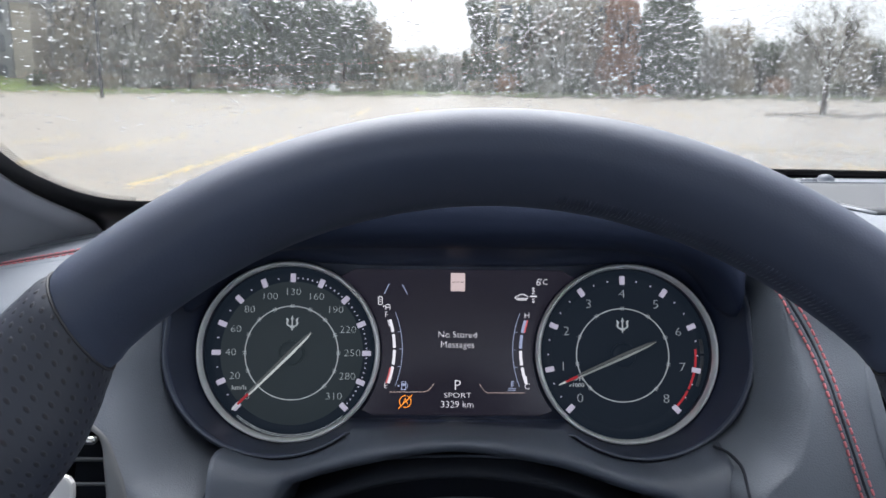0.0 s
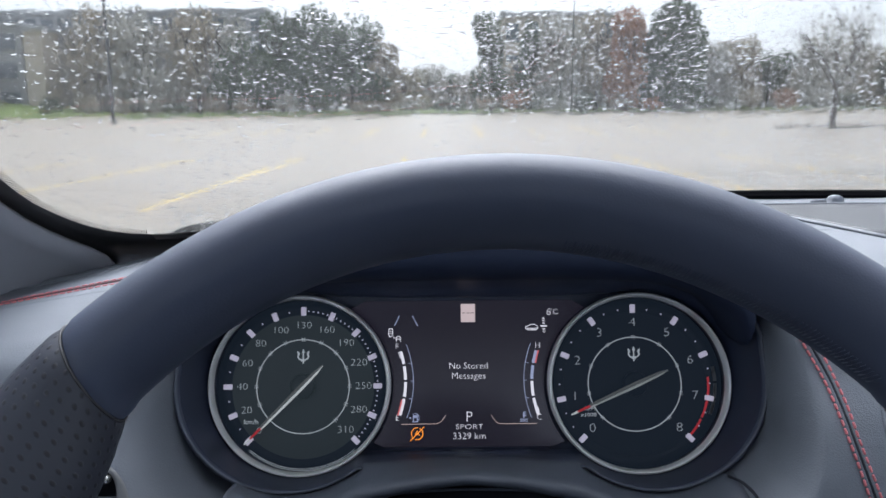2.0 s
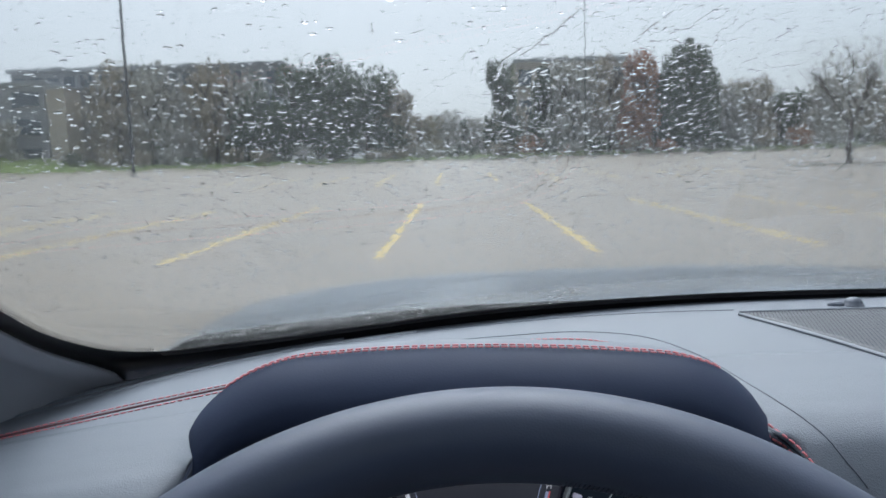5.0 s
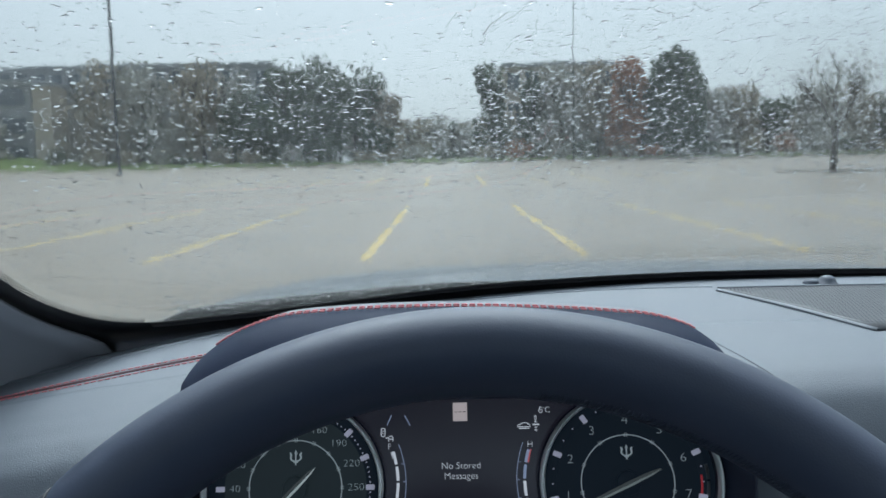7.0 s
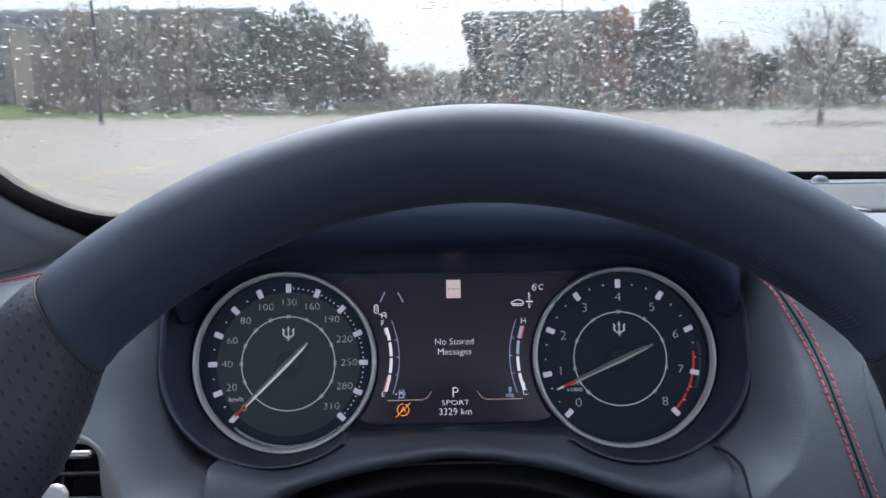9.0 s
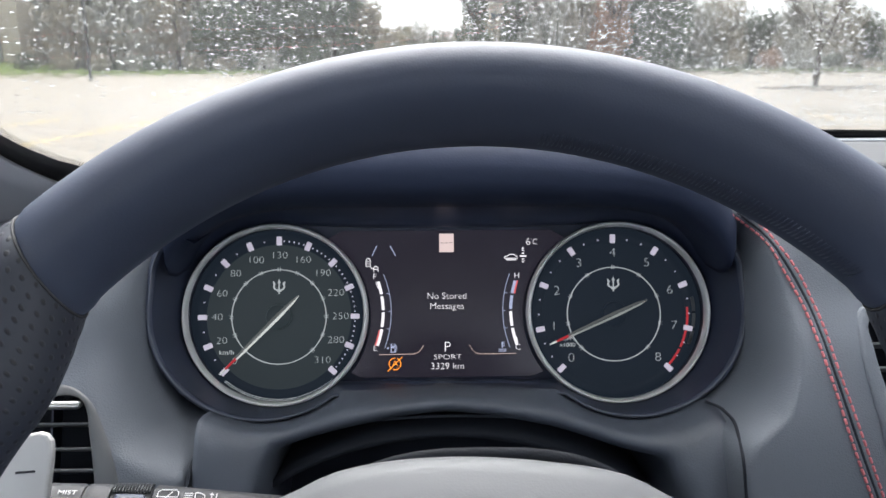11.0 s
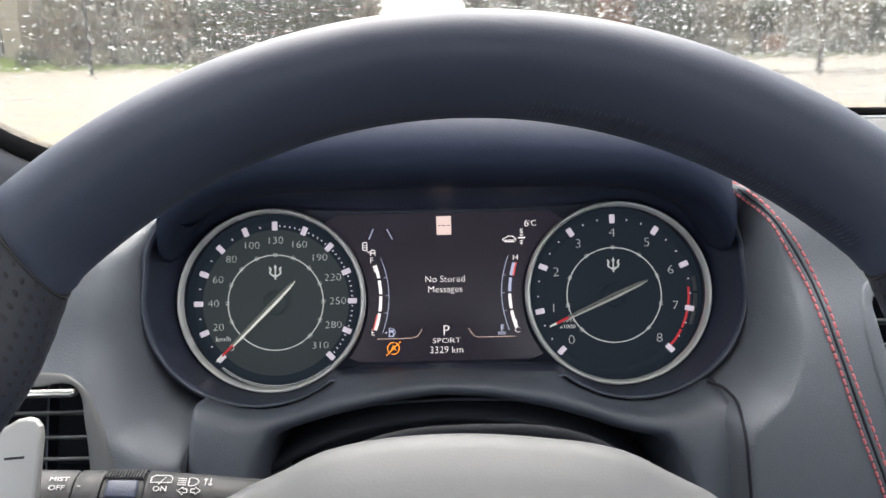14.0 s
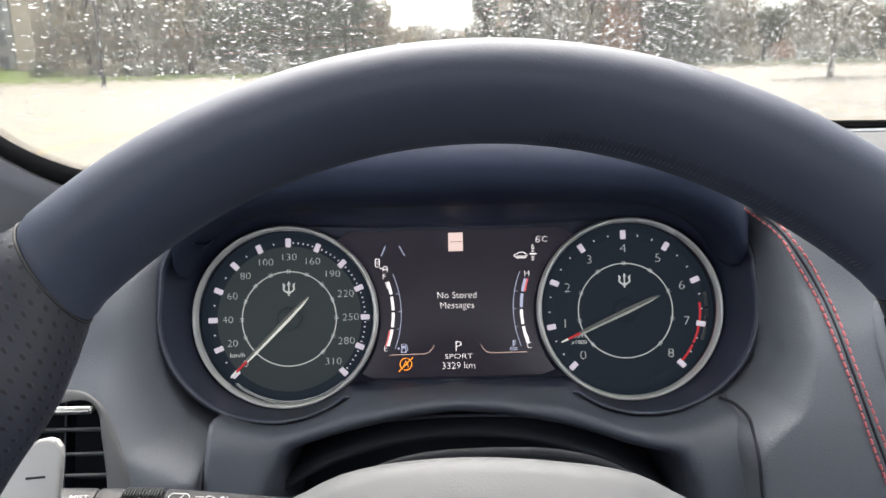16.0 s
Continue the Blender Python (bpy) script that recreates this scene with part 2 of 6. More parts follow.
def grid(name, rows, mat, parent=None, label="", close_u=False, close_v=False, uv=None, thick=0.0, smooth=True, skip=None):
    """A skin through rows of points; thick gives it a back, sewn on at the edges."""
    a = np.array(rows, float)
    nu, nv = a.shape[:2]
    vs = [tuple(p) for p in a.reshape(-1, 3)]
    fs = []
    for i in range(nu if close_u else nu - 1):
        for j in range(nv if close_v else nv - 1):
            i2, j2 = (i + 1) % nu, (j + 1) % nv
            if skip is not None and skip((a[i, j] + a[i2, j2]) / 2):
                continue
            fs.append((i * nv + j, i * nv + j2, i2 * nv + j2, i2 * nv + j))
    if thick:
        me0 = mesh_from(name, vs, fs)
        nor = [Vector(v.normal) for v in me0.vertices]
        bpy.data.meshes.remove(me0)
        n0 = len(vs)
        vs += [tuple(Vector(v) - thick * k) for v, k in zip(vs[:n0], nor)]
        fs += [tuple(n0 + k for k in reversed(f)) for f in list(fs)]
        edge = [i * nv for i in range(nu)] + [(nu - 1) * nv + j for j in range(1, nv)]
        edge += [i * nv + nv - 1 for i in range(nu - 2, -1, -1)] + [j for j in range(nv - 2, 0, -1)]
        for p, q in zip(edge, edge[1:] + edge[:1]):
            fs.append((p, q, q + n0, p + n0))
    me = mesh_from(name, vs, fs, smooth)
    if uv is not None:
        layer = me.uv_layers.new(name="UVMap")
        flat = np.array(uv, float).reshape(-1, 2)
        for k, lp in enumerate(me.loops):
            layer.data[k].uv = flat[lp.vertex_index % len(flat)]
    return put(name, me, mat, parent, label)


def spline(pts, n):
    """n points along a smooth curve through pts."""
    p = np.array(pts, float)
    t = np.concatenate([[0], np.cumsum(np.linalg.norm(np.diff(p, axis=0), axis=1))])
    m = np.gradient(p, t, axis=0)
    out = []
    for s in np.linspace(0, t[-1], n):
        k = min(max(int(np.searchsorted(t, s)) - 1, 0), len(t) - 2)
        h = t[k + 1] - t[k]
        u = (s - t[k]) / h
        out.append((2 * u**3 - 3 * u**2 + 1) * p[k] + (u**3 - 2 * u**2 + u) * h * m[k]
                   + (-2 * u**3 + 3 * u**2) * p[k + 1] + (u**3 - u**2) * h * m[k + 1])
    return np.array(out)


def tube(name, path, radius, mat, parent=None, label="", sides=8, flat=1.0):
    p = [Vector(q) for q in path]
    rows = []
    for i, q in enumerate(p):
        d = (p[min(i + 1, len(p) - 1)] - p[max(i - 1, 0)]).normalized()
        a = d.cross(Vector((0, 0, 1)))
        a = a.normalized() if a.length > 1e-6 else Vector((1, 0, 0))
        b = a.cross(d)
        r = radius[i] if hasattr(radius, "__len__") else radius
        rows.append([q + r * (math.cos(k * 2 * math.pi / sides) * a + flat * math.sin(k * 2 * math.pi / sides) * b) for k in range(sides)])
    vs = [v for row in rows for v in row]
    fs = []
    for i in range(len(p) - 1):
        for k in range(sides):
            k2 = (k + 1) % sides
            fs.append((i * sides + k, i * sides + k2, (i + 1) * sides + k2, (i + 1) * sides + k))
    fs.append(tuple(reversed(range(sides))))
    fs.append(tuple((len(p) - 1) * sides + k for k in range(sides)))
    return put(name, mesh_from(name, vs, fs), mat, parent, label)


def box(name, size, m, mat, parent=None, label="", bevel=0.0, seg=2):
    bm = bmesh.new()
    bmesh.ops.create_cube(bm, size=1)
    bmesh.ops.scale(bm, vec=size, verts=bm.verts)
    if bevel:
        bmesh.ops.bevel(bm, geom=bm.edges[:], offset=bevel, segments=seg, affect="EDGES", profile=0.5)
    bmesh.ops.transform(bm, matrix=m, verts=bm.verts)
    return part(name, bm, mat, parent, label, smooth=bool(bevel))


def prism(name, outline, depth, m, mat, parent=None, label="", bevel=0.0):
    """A plate cut to an outline in its own plane, standing depth towards +z, placed by m."""
    bm = bmesh.new()
    lo = [bm.verts.new((x, y, 0)) for x, y in outline]
    f = bm.faces.new(lo)
    r = bmesh.ops.extrude_face_region(bm, geom=[f])
    up = [v for v in r["geom"] if isinstance(v, bmesh.types.BMVert)]
    bmesh.ops.translate(bm, vec=(0, 0, depth), verts=up)
    bmesh.ops.recalc_face_normals(bm, faces=bm.faces[:])
    if bevel:
        top = [e for e in bm.edges if all(v.co.z > depth * 0.5 for v in e.verts)]
        bmesh.ops.bevel(bm, geom=top, offset=bevel, segments=2, affect="EDGES", profile=0.5)
    bmesh.ops.transform(bm, matrix=m, verts=bm.verts)
    return part(name, bm, mat, parent, label, smooth=False)


def lettering(name, body, size, m, mat, parent, align="CENTER", stretch=1.0, thick=0.0001, thin=0.0):
    c = bpy.data.curves.new(name, "FONT")
    c.body, c.size, c.align_x, c.align_y, c.extrude = body, size, align, "CENTER", thick
    c.resolution_u = 3
    c.offset = -thin * size
    ob = new(name, c)
    bpy.context.view_layer.update()
    me = bpy.data.meshes.new_from_object(ob.evaluated_get(bpy.context.evaluated_depsgraph_get()))
    bpy.data.objects.remove(ob)
    bpy.data.curves.remove(c)
    me.transform(m @ Matrix.Diagonal((stretch, 1, 1, 1)))
    me.name = name
    return put(name, me, mat, parent)


def ribbon(name, pts, width, m, mat, parent, depth=0.00025, label=""):
    """A thin raised line of even width along points in a plane, placed by m."""
    p = np.array(pts, float)
    d = np.gradient(p, axis=0)
    d /= np.linalg.norm(d, axis=1)[:, None] + 1e-12
    nrm = np.stack([-d[:, 1], d[:, 0]], 1)
    w = np.broadcast_to(np.asarray(width, float).reshape(-1, 1), (len(p), 1)) / 2
    left, right = p + nrm * w, p - nrm * w
    vs, fs, n = [], [], len(p)
    for z in (0, depth):
        vs += [m @ Vector((*q, z)) for q in left] + [m @ Vector((*q, z)) for q in right]
    for i in range(n - 1):
        fs.append((2 * n + i, 3 * n + i, 3 * n + i + 1, 2 * n + i + 1))
        fs.append((i, 2 * n + i, 2 * n + i + 1, i + 1))
        fs.append((n + i, n + i + 1, 3 * n + i + 1, 3 * n + i))
    return put(name, mesh_from(name, vs, fs, smooth=False), mat, parent, label)


def arc(cx, cy, r, a0, a1, n=24):
    return [(cx + r * math.sin(radians(a0 + (a1 - a0) * k / (n - 1))), cy + r * math.cos(radians(a0 + (a1 - a0) * k / (n - 1)))) for k in range(n)]


def ring_mesh(name, profile, m, mat, parent, label="", n=96):
    """A body of revolution about the local z axis; profile holds radius and height."""
    vs, fs, k = [], [], len(profile)
    for i in range(n):
        a = 2 * math.pi * i / n
        vs += [m @ Vector((r * math.cos(a), r * math.sin(a), z)) for r, z in profile]
    for i in range(n):
        i2 = (i + 1) % n
        for j in range(k - 1):
            fs.append((i * k + j, i2 * k + j, i2 * k + j + 1, i * k + j + 1))
    return put(name, mesh_from(name, vs, fs), mat, parent, label)


def stitches(name, path, mat, parent, count, length=0.0042, radius=0.00055, label=""):
    """Single thread stitches laid end to end along a path, each a small rounded bar of its own on one shared mesh."""
    bm = bmesh.new()
    bmesh.ops.create_cone(bm, cap_ends=True, segments=6, radius1=1.0, radius2=1.0, depth=0.72)
    r = bmesh.ops.create_cone(bm, cap_ends=False, segments=6, radius1=1.0, radius2=0.35, depth=0.14)
    bmesh.ops.translate(bm, vec=(0, 0, 0.43), verts=r["verts"])
    r = bmesh.ops.create_cone(bm, cap_ends=False, segments=6, radius1=0.35, radius2=1.0, depth=0.14)
    bmesh.ops.translate(bm, vec=(0, 0, -0.43), verts=r["verts"])
    me = bpy.data.meshes.new(name)
    bm.to_mesh(me)
    bm.free()
    me.polygons.foreach_set("use_smooth", [True] * len(me.polygons))
    me.materials.append(mat)
    inv = Matrix.Translation(-parent.location)
    p = spline(path, count + 1)
    for a, b in zip(p[:-1], p[1:]):
        a, b = Vector(a), Vector(b)
        d = b - a
        ob = new(name, me)
        ob.parent = parent
        ob.matrix_parent_inverse = inv
        q = d.to_track_quat("Z", "Y")
        ob.matrix_basis = Matrix.LocRotScale((a + b) / 2, q, (radius, radius, d.length * 0.82))
        if label:
            tagged(ob, label)


# ---------------------------------------------------------------- shapes of the car
ZC = 1.09
LEAN = 16.4
CLUSTER = Matrix.Translation((0, 0, ZC)) @ Matrix.Rotation(radians(90 - LEAN), 4, "X")


def clu(u, v, w=0.0):
    """A place on the instrument panel: metres right, up along its face, and out towards the driver."""
    return CLUSTER @ Matrix.Translation((u, v, w))


def base_y(x):
    return 0.285 - 0.11 * (x - 0.38) ** 2


def base_z(x):
    return 1.190 - 0.085 * (x - 0.38) ** 2


def screen_z(x, y):
    """Height of the windscreen over a point of the plan."""
    return base_z(x) + 0.62 * (base_y(x) - y)


def top_z(x):
    return 1.182 - 0.13 * min(x - 0.3, 0.0) ** 2 - 0.05 * max(x - 0.5, 0.0) ** 2


PROFILE = spline([(y, 0, z) for y, z in ((0.100, -0.00135), (0.080, -0.00120), (0.06, -0.0017), (0.02, -0.003), (-0.012, -0.0062), (-0.033, -0.0105), (-0.048, -0.018), (-0.058, -0.030),
                                         (-0.073, -0.057), (-0.0925, -0.083), (-0.1075, -0.113), (-0.119, -0.151), (-0.125, -0.231), (-0.126, -0.40))], 260)


def fascia_y(dz):
    """How far the front of the dashboard stands at a depth dz under its top."""
    return float(np.interp(-dz, -PROFILE[:, 2], PROFILE[:, 0]))


def dash_top(x, y):
    """Height of the dashboard over a point of the plan."""
    if y < 0.078:
        return top_z(x) + float(np.interp(-y, -PROFILE[:, 0], PROFILE[:, 2]))
    return top_z(x) - 0.003 * max(0.0, (0.18 - y) / 0.16) ** 2


# ---------------------------------------------------------------- car shell (the setting)
def shell():
    # windscreen: a pane 5 mm thick
    xs = np.linspace(-0.42, 1.18, 33)
    rows = []
    for f in np.linspace(0, 1, 21):
        rows.append([(x, base_y(x) + 0.06 + f * (-0.62 - base_y(x) - 0.06), screen_z(x, base_y(x) + 0.06 + f * (-0.62 - base_y(x) - 0.06))) for x in xs])
    pane = grid("windscreen", rows, M_pane, thick=0.004)
    tagged(pane, "rain-covered curved windscreen glass above the dashboard", "windscreen", kind="structure")
    pane.visible_shadow = False
    # roof lining
    def roof_point(x, y):
        return (x, y, 1.655 - 0.10 * ((x - 0.38) / 0.8) ** 4 - 0.02 * ((y + 1.3) / 0.9) ** 2)

    roof = thing("ceiling", "grey woven headliner under the car roof", "headliner", (0.38, -1.4, 1.62), kind="structure")
    grid("headliner", [[roof_point(x, y) for x in np.linspace(-0.42, 1.18, 17)] for y in np.linspace(-0.60, -2.3, 11)], M_headliner, roof, thick=0.03)
    for name, x in (("wall_left", -0.45), ("wall_right", 1.18)):
        w = box(name, (0.06, 2.62, 0.72), pose(x, -1.02, 0.69), M_door, bevel=0.012)
        tagged(w, "grey door panel below the side windows", "door panel", kind="structure")
    for name, x in (("window_left", -0.45), ("window_right", 1.18)):
        w = box(name, (0.005, 0.58, 0.62), pose(x, -0.26, 1.345), M_side_dark if x < 0 else M_side_clear)
        tagged(w, "tinted glass side window above the door panel", "side window", kind="structure")
    for name, x in (("left", -0.45), ("right", 1.18)):
        for tail, y, d in (("b", -0.60, 0.11), ("c", -1.45, 0.10), ("d", -2.16, 0.36)):
            w = box("pillar_" + tail + "_" + name, (0.06, d, 0.62), pose(x, y, 1.345), M_door, bevel=0.012)
            tagged(w, "grey trimmed roof pillar between the side windows", "roof pillar", kind="structure")
        for tail, y, d in (("rear", -1.03, 0.74), ("quarter", -1.74, 0.48)):
            w = box("window_" + tail + "_" + name, (0.005, d, 0.60), pose(x, y, 1.345), M_side_clear)
            tagged(w, "clear glass rear side window above the door panel", "side window", kind="structure")
    tagged(box("wall_back", (1.63, 0.06, 0.80), pose(0.365, -2.33, 0.73), M_door, bevel=0.012), "grey rear bulkhead", "bulkhead", kind="structure")
    tagged(box("window_back", (1.63, 0.005, 0.50), pose(0.365, -2.33, 1.38), M_side_clear), "clear glass rear window of the car", "rear window", kind="structure")
    tagged(box("floor", (1.63, 2.9, 0.05), pose(0.365, -0.88, 0.33), M_black, bevel=0.01), "dark carpeted car floor", "car floor", kind="structure")
    tagged(box("wall_front", (1.63, 0.04, 0.74), pose(0.365, 0.42, 0.68), M_black, bevel=0.01), "dark bulkhead in front of the dashboard", "bulkhead", kind="structure")


def frit():
    """The black printed border of the windscreen, with its fading comb of short bars."""
    edge = [(-0.348, 0.02), (-0.347, 0.09), (-0.343, 0.132), (-0.332, 0.162), (-0.316, 0.188), (-0.297, 0.204), (-0.219, 0.228), (-0.115, 0.243),
            (0.0, 0.250), (0.105, 0.259), (0.218, 0.267), (0.333, 0.273), (0.45, 0.275), (0.8, 0.255), (1.10, 0.215)]
    e = spline([(x, y, 0) for x, y in edge], 90)
    up = spline([(-0.385, -0.55, 0), (-0.362, -0.25, 0), (-0.348, 0.02, 0)], 16)[:-1]
    e = np.vstack([up, e])
    rows = []
    for f in (0.0, 0.35, 1.0):
        row = []
        for x, y, _ in e:
            ox, oy = (-0.418, y) if y < 0.10 else (x, base_y(x) + 0.058)
            if y >= 0.10 and x < -0.29:
                k = (x + 0.352) / 0.062
                ox, oy = -0.418 + (k ** 0.7 if k > 0 else 0) * 0.125, y + (base_y(-0.3) + 0.058 - y) * min(max((y - 0.10) / 0.06, 0), 1)
            px, py = x + f * (ox - x), y + f * (oy - y)
            row.append((px, py - 0.0035, screen_z(px, py) - 0.0065))
        rows.append(row)
    b = thing("frit_band", "matt black printed border along the windscreen edge", "windscreen border", (-0.3, 0.2, 1.16), kind="structure")
    grid("band", rows, M_frit, b, thick=0.0004)
    rows = []
    for d in (0.0005, 0.004, 0.009):
        rows.append([(x, y + d - 0.0035, screen_z(x, y + d) - 0.0072) for x, y, _ in e if x > -0.285])
    grid("inner_strip", rows, M_strip, b, "slightly paler strip inside the border", thick=0.0003)
    # comb of thin bars at the inner edge
    vs, fs = [], []
    c = spline([(x, y, 0) for x, y, _ in e], 1000)
    for i in range(4, len(c) - 1):
        p, q = Vector(c[i]), Vector(c[i + 1])
        if p.x > -0.285:
            break
        d = (q - p).normalized()
        nrm = Vector((-d.y, d.x, 0))
        if nrm.x < 0 and p.y < 0.15 or nrm.y < 0:
            nrm = -nrm
        nrm = Vector((abs(nrm.x), -abs(nrm.y), 0)) if p.y > 0.1 else Vector((1, 0, 0))
        for k, (s, t) in enumerate(((-0.0005, 0), (0.0005, 0), (0.00025, 1), (-0.00025, 1))):
            z = p + d * s + nrm * (-0.002 + t * 0.0085)
            vs.append((z.x, z.y - 0.0032, screen_z(z.x, z.y) - 0.0062))
        n0 = len(vs) - 4
        fs.append((n0, n0 + 1, n0 + 2, n0 + 3))
    tagged(put("edge_bars", mesh_from("edge_bars", vs, fs, False), M_frit, b), kind="stuff")
    # small maker's mark as plain bars
    for k in range(3):
        px, py = -0.312 + 0.002 * (k % 2), 0.236 + 0.004 * k
        m = Matrix.Translation((px, py - 0.006, screen_z(px, py) - 0.0085)) @ Matrix.Rotation(radians(-32), 4, "X")
        box("mark_bar", (0.014 - 0.003 * k, 0.0015, 0.0003), m, M_soft, b)


def pillar_trim():
    """Left windscreen pillar cover with a soft rounded foot."""
    foot = [(-0.365, 0.02), (-0.361, 0.10), (-0.354, 0.155), (-0.340, 0.195), (-0.331, 0.217), (-0.331, 0.238)]
    inner = spline([(-0.40, -0.55, screen_z(-0.40, -0.55) - 0.012)] + [(x, y - 0.004, screen_z(x, y) - 0.010) for x, y in foot] + [(-0.338, 0.262, 1.118)], 40)
    rows = []
    for f in np.linspace(0, 1, 9):
        row = []
        for p in inner:
            a = f * math.pi / 2
            row.append((p[0] - 0.085 * math.sin(a) - 0.012 * f, p[1] - 0.125 * (1 - math.cos(a)) - 0.03 * f, p[2] - 0.050 * f - 0.045 * f * f))
        rows.append(row)
    t = grid("pillar_trim", rows, M_pillar, thick=0.006)
    tagged(t, "grey textured windscreen pillar trim beside the dashboard", "pillar trim", kind="structure")


# ---------------------------------------------------------------- dashboard
STITCH_IN = [(0.164, 1.1652), (0.1673, 1.1632), (0.1803, 1.1534), (0.1875, 1.1384), (0.1965, 1.1186), (0.2006, 1.1005), (0.2057, 1.0794), (0.212, 1.0549), (0.2229, 1.0232), (0.236, 0.99)]
STITCH_OUT = [(0.166, 1.1695), (0.1707, 1.1665), (0.1792, 1.1608), (0.1866, 1.1507), (0.1966, 1.1353), (0.2042, 1.1133), (0.2079, 1.0926), (0.2136, 1.0712), (0.2251, 1.0348), (0.242, 0.99)]
VENT_L = ([(-0.316, 1.0800), (-0.228, 1.0782), (-0.2060, 1.0766), (-0.1968, 1.0712), (-0.1885, 1.0590), (-0.1819, 1.0473), (-0.1772, 1.0335), (-0.1752, 1.000)],
          [(-0.316, 1.0722), (-0.228, 1.0712), (-0.2010, 1.0703), (-0.1988, 1.0672), (-0.1963, 1.0580), (-0.1932, 1.0456), (-0.1913, 1.0345), (-0.1895, 1.000)])
VENT_R = ([(0.345, 1.1245), (0.262, 1.1230), (0.2390, 1.1214), (0.2270, 1.1165), (0.2228, 1.1027), (0.2236, 1.0841), (0.2270, 1.066), (0.2330, 1.034)],
          [(0.345, 1.1150), (0.262, 1.1142), (0.2365, 1.1136), (0.2310, 1.1095), (0.2308, 1.0987), (0.2332, 1.0830), (0.2370, 1.0670), (0.2450, 1.034)])


def inner_edge(z, side):
    """Where the front of the dashboard meets the instrument surround at a height."""
    turn = min(max((1.066 - z) / 0.024 if side > 0 else (1.050 - z) / 0.018, 0), 1)
    turn = turn * turn * (3 - 2 * turn)
    low = min(max((1.080 - z) / 0.045 if side > 0 else (1.050 - z) / 0.018, 0), 1)
    low = low * low * (3 - 2 * low)
    e = 0.110 + math.sqrt(max(0.068**2 - max(1.094 - z, 0.0) ** 2, 0.0)) - 0.002
    return e + ((0.1535 if side > 0 else 0.1455) - e) * turn, low


def face_y(x, z, side):
    """Depth of the dashboard front; near the instruments it rolls in towards their rim."""
    inner, low = inner_edge(z, side)
    a = abs(x)
    y = fascia_y(z - top_z(x))
    # a hollow that turns steeply in behind the rim, widest at half height
    wide = float(np.interp(z, [1.04, 1.0516, 1.0756, 1.10, 1.1116, 1.144], [0.006, 0.008, 0.013, 0.017, 0.017, 0.010])) if side > 0 else 0.028
    k = min(max((a - inner) / wide, 0), 1)
    k = 1 - (1 - k) ** 2.2
    v = (z - ZC) / math.cos(radians(LEAN))
    y_in = -0.040 + 0.28 * v
    y_in += (y + 0.006 - y_in) * low
    if z > 1.146:
        y_in = y_in + (y - y_in) * min((z - 1.146) / 0.019, 1)
    return y_in + (y - y_in) * k


def fascia_point(x, z, side):
    """Grid columns run from the instrument rim outwards and tuck under it at their inner end."""
    inner, _ = inner_edge(z, side)
    tuck = min(max((z - 1.145) / 0.02, 0), 1)
    inner -= 0.020 * tuck * tuck * (3 - 2 * tuck)
    a = abs(x)
    if a >= 0.215:
        return (x, face_y(x, z, side), z)
    if a >= 0.172:
        a = inner + (a - 0.172) * (0.215 - inner) / 0.043
        return (math.copysign(a, x), face_y(math.copysign(a, x), z, side), z)
    b = inner - (0.172 - a) * 0.5
    return (math.copysign(b, x), face_y(math.copysign(inner, x), z, side) + (0.172 - a) * 3.0 * (1 - tuck), z)


def vent_cut(edges):
    """True inside a vent's opening, whose border lies midway between its two outlines."""
    o, i = np.array(edges[0]), np.array(edges[1])
    mid = [tuple(p) for p in o * 0.72 + i * 0.28]
    poly = mid + [(mid[0][0], mid[-1][1])]

    def inside(m):
        x, z, odd = m[0], m[2], False
        for (x0, z0), (x1, z1) in zip(poly, poly[1:] + poly[:1]):
            if (z0 > z) != (z1 > z) and x < x0 + (z - z0) * (x1 - x0) / (z1 - z0):
                odd = not odd
        return odd

    return inside


